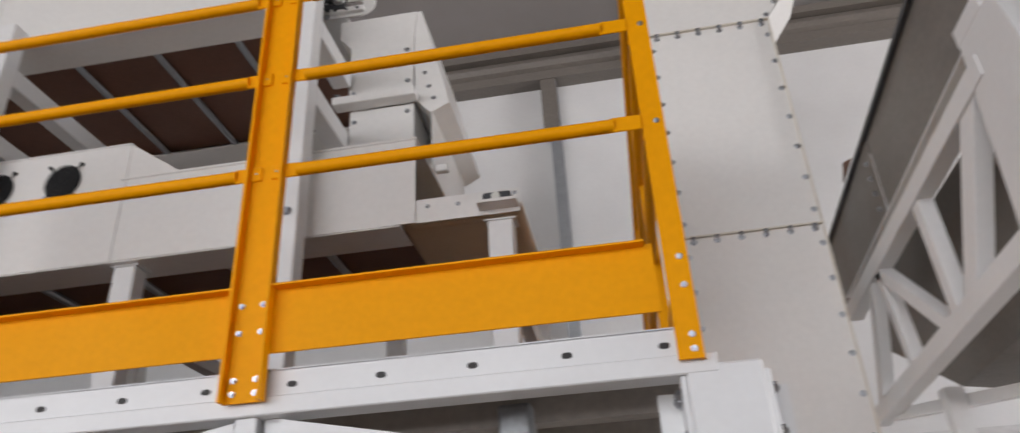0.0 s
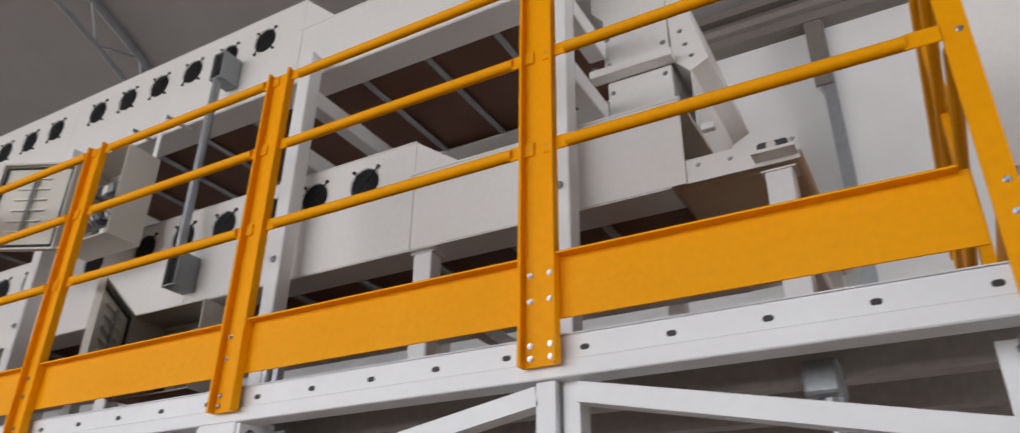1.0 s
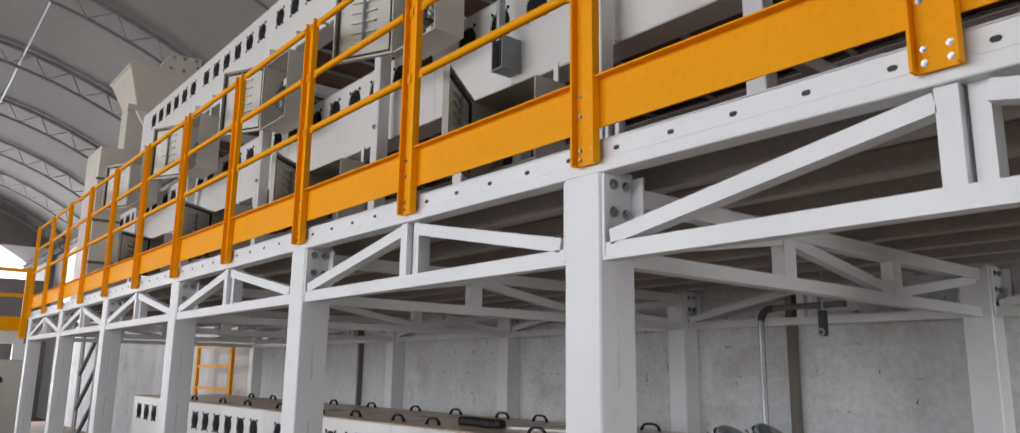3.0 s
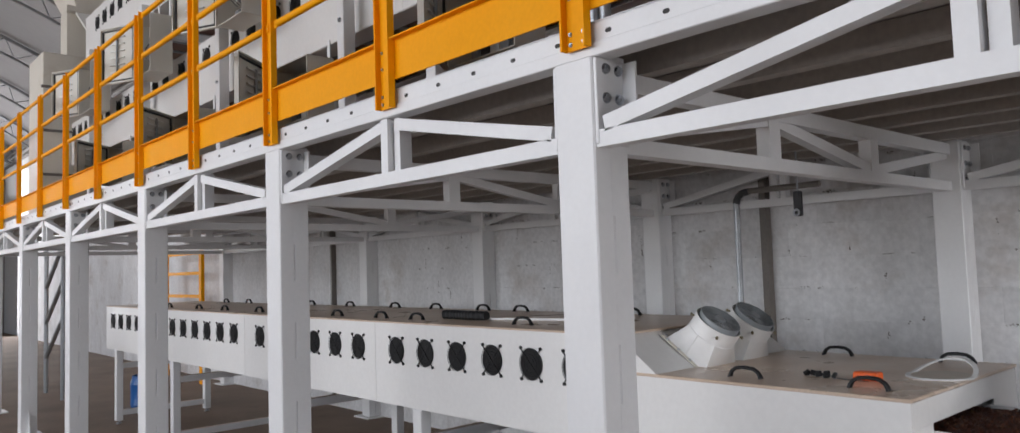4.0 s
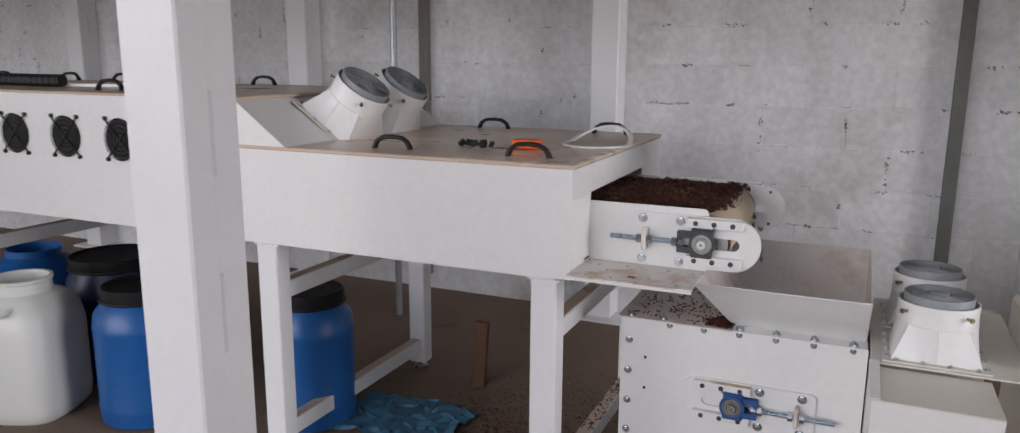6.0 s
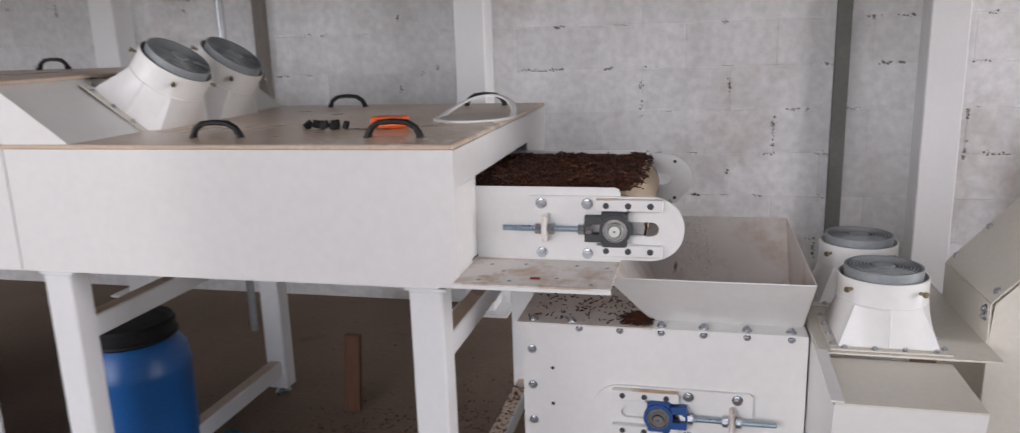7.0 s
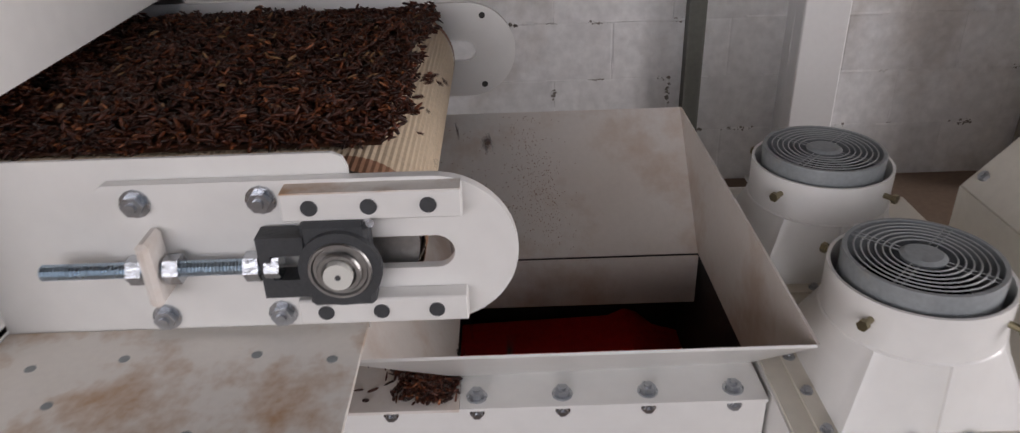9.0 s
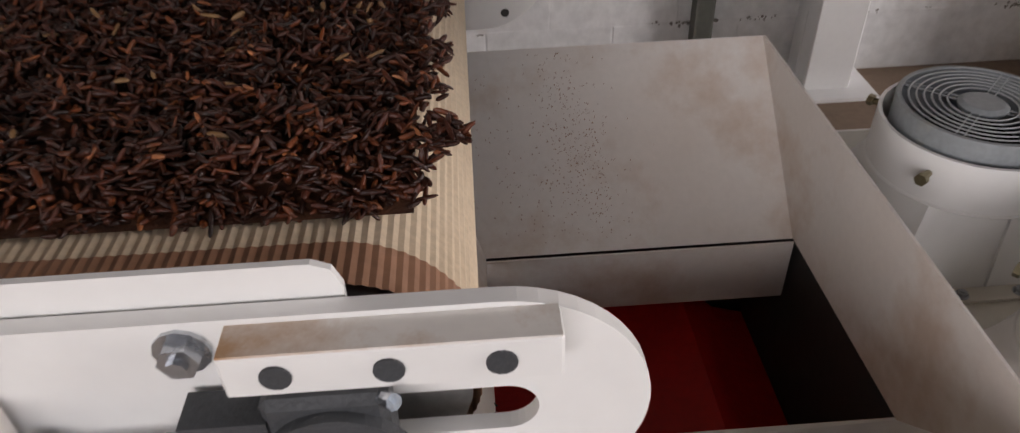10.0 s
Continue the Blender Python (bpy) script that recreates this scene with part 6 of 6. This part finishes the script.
    for i in range(n):
        a = 2 * math.pi * i / n
        lift = 0.052 * max(0.0, math.sin(a + 0.15)) ** 1.3
        for lst, s in ((a0, 1.0), (b0, 0.86)):
            lst.append(bm.verts.new((-1.355 + 0.118 * s * math.cos(a), 2.94 + 0.135 * s * math.sin(a), 1.145 + lift)))
    for i in range(n):
        bm.faces.new((a0[i], a0[(i + 1) % n], b0[(i + 1) % n], b0[i]))
    rim = part("rim", bm, WHITE, w, "white rubber rim")
    so = rim.modifiers.new("thickness", "SOLIDIFY")
    so.thickness = 0.006
    part("pane", plate([(-1.355 + 0.1 * math.cos(2 * math.pi * i / 30), 2.94 + 0.115 * math.sin(2 * math.pi * i / 30)) for i in range(30)], "z", 1.1415, 1.144), DULLCREAM, w, "dusty tan pane")
    h = thing("hose", "short black ribbed hose lying on the lid", "hose")
    bm = bmesh.new()
    bar(bm, [((-4.0 + 0.008 * i, 2.66 + 0.01 * math.sin(i * 0.15), 1.322), 0.026 - 0.004 * (i // 2 % 2), 0.026 - 0.004 * (i // 2 % 2)) for i in range(48)])
    part("hose_body", bm, BLACK, h)
    s = thing("white_batten", "thin white batten lying on the lid", "batten")
    part("batten", moved(boxes((-0.3, 0.3, -0.008, 0.008, 0, 0.012)), pose(-3.45, 2.75, 1.297, 0, 0, 14)), WHITE, s)


make_drums()


# ---- the far end of the hall ----
SKYGLOW = bpy.data.materials.new("overcast_sky")
SKYGLOW.use_nodes = True
SKYGLOW.node_tree.nodes["Principled BSDF"].inputs["Emission Color"].default_value = (0.93, 0.97, 1.0, 1)
SKYGLOW.node_tree.nodes["Principled BSDF"].inputs["Emission Strength"].default_value = 2.2


def make_far_end():
    bm = boxes((-30.2, -30, -10, 4.76, 5.5, 13), (-30.2, -30, -10, 4.76, -0.2, 4.4), (-30.2, -30, 4.3, 4.76, 4.4, 5.5))
    tagged(part("wall_left", bm, ROOF), "grey gable wall with a wide opening", "wall", kind="structure")
    tagged(part("backdrop", boxes((-36.2, -36, -14, 8, -0.2, 9)), SKYGLOW), "bright overcast sky beyond the opening", "sky", kind="structure")
    g = thing("far_platform", "yellow-railed platform stacked with timber in the distance", "platform")
    part("deck_beam", boxes((-17, -16.6, -6, 2.1, 2.0, 2.25)), STEEL_WHITE, g)
    for z in (2.35, 2.85, 3.3):
        part("rail", boxes((-16.6, -16.54, -6, 2.1, z - (0.12 if z < 2.4 else 0.03), z + (0.12 if z < 2.4 else 0.03))), YELLOW, g)
    for y in (-5, -3.5, -2, -0.5, 1.0, 2.05):
        part("post", boxes((-16.6, -16.5, y - 0.05, y + 0.05, 2.1, 3.35)), YELLOW, g)
        part("column", boxes((-16.8, -16.6, y - 0.1, y + 0.1, 0, 2.0)), STEEL_WHITE, g)
    for k in range(4):
        part("timber_stack", boxes((-18.2, -17.2, -4 + 1.4 * k, -2.8 + 1.4 * k, 2.26, 2.6 + 0.1 * (k % 2))), TIMBER, g)
    c = thing("control_cabinet", "pale grey floor-standing control cabinet", "cabinet")
    part("body", soft_box(-14.6, -14.2, 1.2, 1.8, 0, 1.7, 0.01), ENCL, c)
    part("emblem", sweep(bmesh.new(), (-14.19, 1.5, 1.4), (-14.185, 1.5, 1.4), circle(0.06, 16)), NAVYP, c)
    for i in range(3):
        part("switch", boxes((-14.2, -14.185, 1.44, 1.56, 0.8 + 0.15 * i, 0.88 + 0.15 * i)), CAST, c)
    b = thing("belt_chute", "grey inclined belt chute on the floor", "conveyor")
    part("trough", moved(boxes((-1.8, 1.8, -0.3, 0.3, 0, 0.12)), pose(-14.5, 0.4, 0.75, 0, -14, 0)), DIRTSTEEL, b)
    for x in (-15.8, -13.4):
        part("leg", boxes((x - 0.04, x + 0.04, 0.3, 0.4, 0, 0.8)), STEEL_WHITE, b)
    s = thing("stair_frame", "grey steel stair braces beside the far columns", "stairs")
    for x in (-13.2, -12.2):
        part("post", tube(bmesh.new(), (x, 2.4, 0.0), (x, 2.4, 2.15), 0.03, 8), GALV, s)
    for k in range(3):
        part("brace", tube(bmesh.new(), (-13.2, 2.4, 0.5 + 0.5 * k), (-12.2, 2.4, 1.1 + 0.5 * k), 0.03, 8), GALV, s)
    l = thing("yellow_gate", "yellow tubular gate by the back wall", "gate")
    for x in (-13.65, -12.1):
        part("post", boxes((x - 0.05, x + 0.05, 4.2, 4.25, 0, 1.99)), YELLOW, l)
    for z in (1.3, 1.65, 1.96):
        part("bar", boxes((-13.6, -12.15, 4.21, 4.24, z - 0.025, z + 0.025)), YELLOW, l)
    # feed hopper over the top conveyor's head
    h = thing("head_hopper", "cream sheet-metal hopper over the top conveyor", "hopper")
    A = [(-11.55, 2.05, 5.42), (-10.55, 2.05, 5.42), (-10.55, 2.98, 5.46), (-11.55, 2.98, 5.46)]
    B = [(-10.85, 2.3, 4.46), (-10.6, 2.3, 4.46), (-10.6, 2.55, 4.46), (-10.85, 2.55, 4.46)]
    for i in range(4):
        j = (i + 1) % 4
        part("hopper_wall", sheet(bmesh.new(), [A[i], A[j], B[j], B[i]], 0.01), CREAM, h)
    part("rim", boxes((-11.57, -10.53, 2.03, 2.06, 5.4, 5.44), (-10.56, -10.53, 2.06, 3.0, 5.4, 5.46)), CREAM, h)
    part("neck", boxes((-10.85, -10.6, 2.3, 2.55, 4.2, 4.46)), CREAM, h)
    bm = plate([(2.4, 5.47), (2.52, 5.7), (2.92, 5.72), (2.92, 5.47)], "x", -11.0, -10.56)
    sb = part("side_box", bm, CREAM, h)
    for y, z in ((2.56, 5.66), (2.7, 5.67), (2.85, 5.68), (2.88, 5.58), (2.88, 5.5), (2.7, 5.5), (2.54, 5.5)):
        bolt(sb, (-10.56, y, z), 1.6, 0, 90)
    part("motor_face", boxes((-10.9, -10.62, 2.921, 2.96, 5.5, 5.68)), CAST, h, "dark motor face")
    part("spout", sheet(bmesh.new(), [(-10.52, 2.14, 4.82), (-10.52, 2.26, 4.86), (-10.45, 2.46, 4.46), (-10.45, 2.36, 4.42)], 0.05), WHITE, h, "white sheet-metal spout")
    part("spout_bracket", boxes((-10.53, -10.45, 2.05, 2.28, 4.8, 4.87)), CREAM, h)
    part("casing", boxes((-10.9, -10.58, 2.08, 2.3, 4.2, 4.85)), CREAM, h)
    for x in (-11.3, -10.95):
        part("leg", boxes((x - 0.03, x + 0.03, 2.6, 2.66, 3.4, 5.0)), STEEL_WHITE, h)
    d = thing("tall_casing", "cream bolted casing rising behind the cabinets", "elevator")
    part("casing", soft_box(-10.9, -10.2, 1.75, 2.35, 2.296, 4.2, 0.01), CREAM, d)
    for z in (2.8, 3.3, 3.8):
        part("seam", boxes((-10.21, -10.19, 1.74, 2.36, z - 0.015, z + 0.015)), DIRTSTEEL, d)


make_far_end()


def motions():
    """The larvae ride the belt and fall into the hopper."""
    for ob, rows in MOVING:
        walk(ob, rows)


motions()
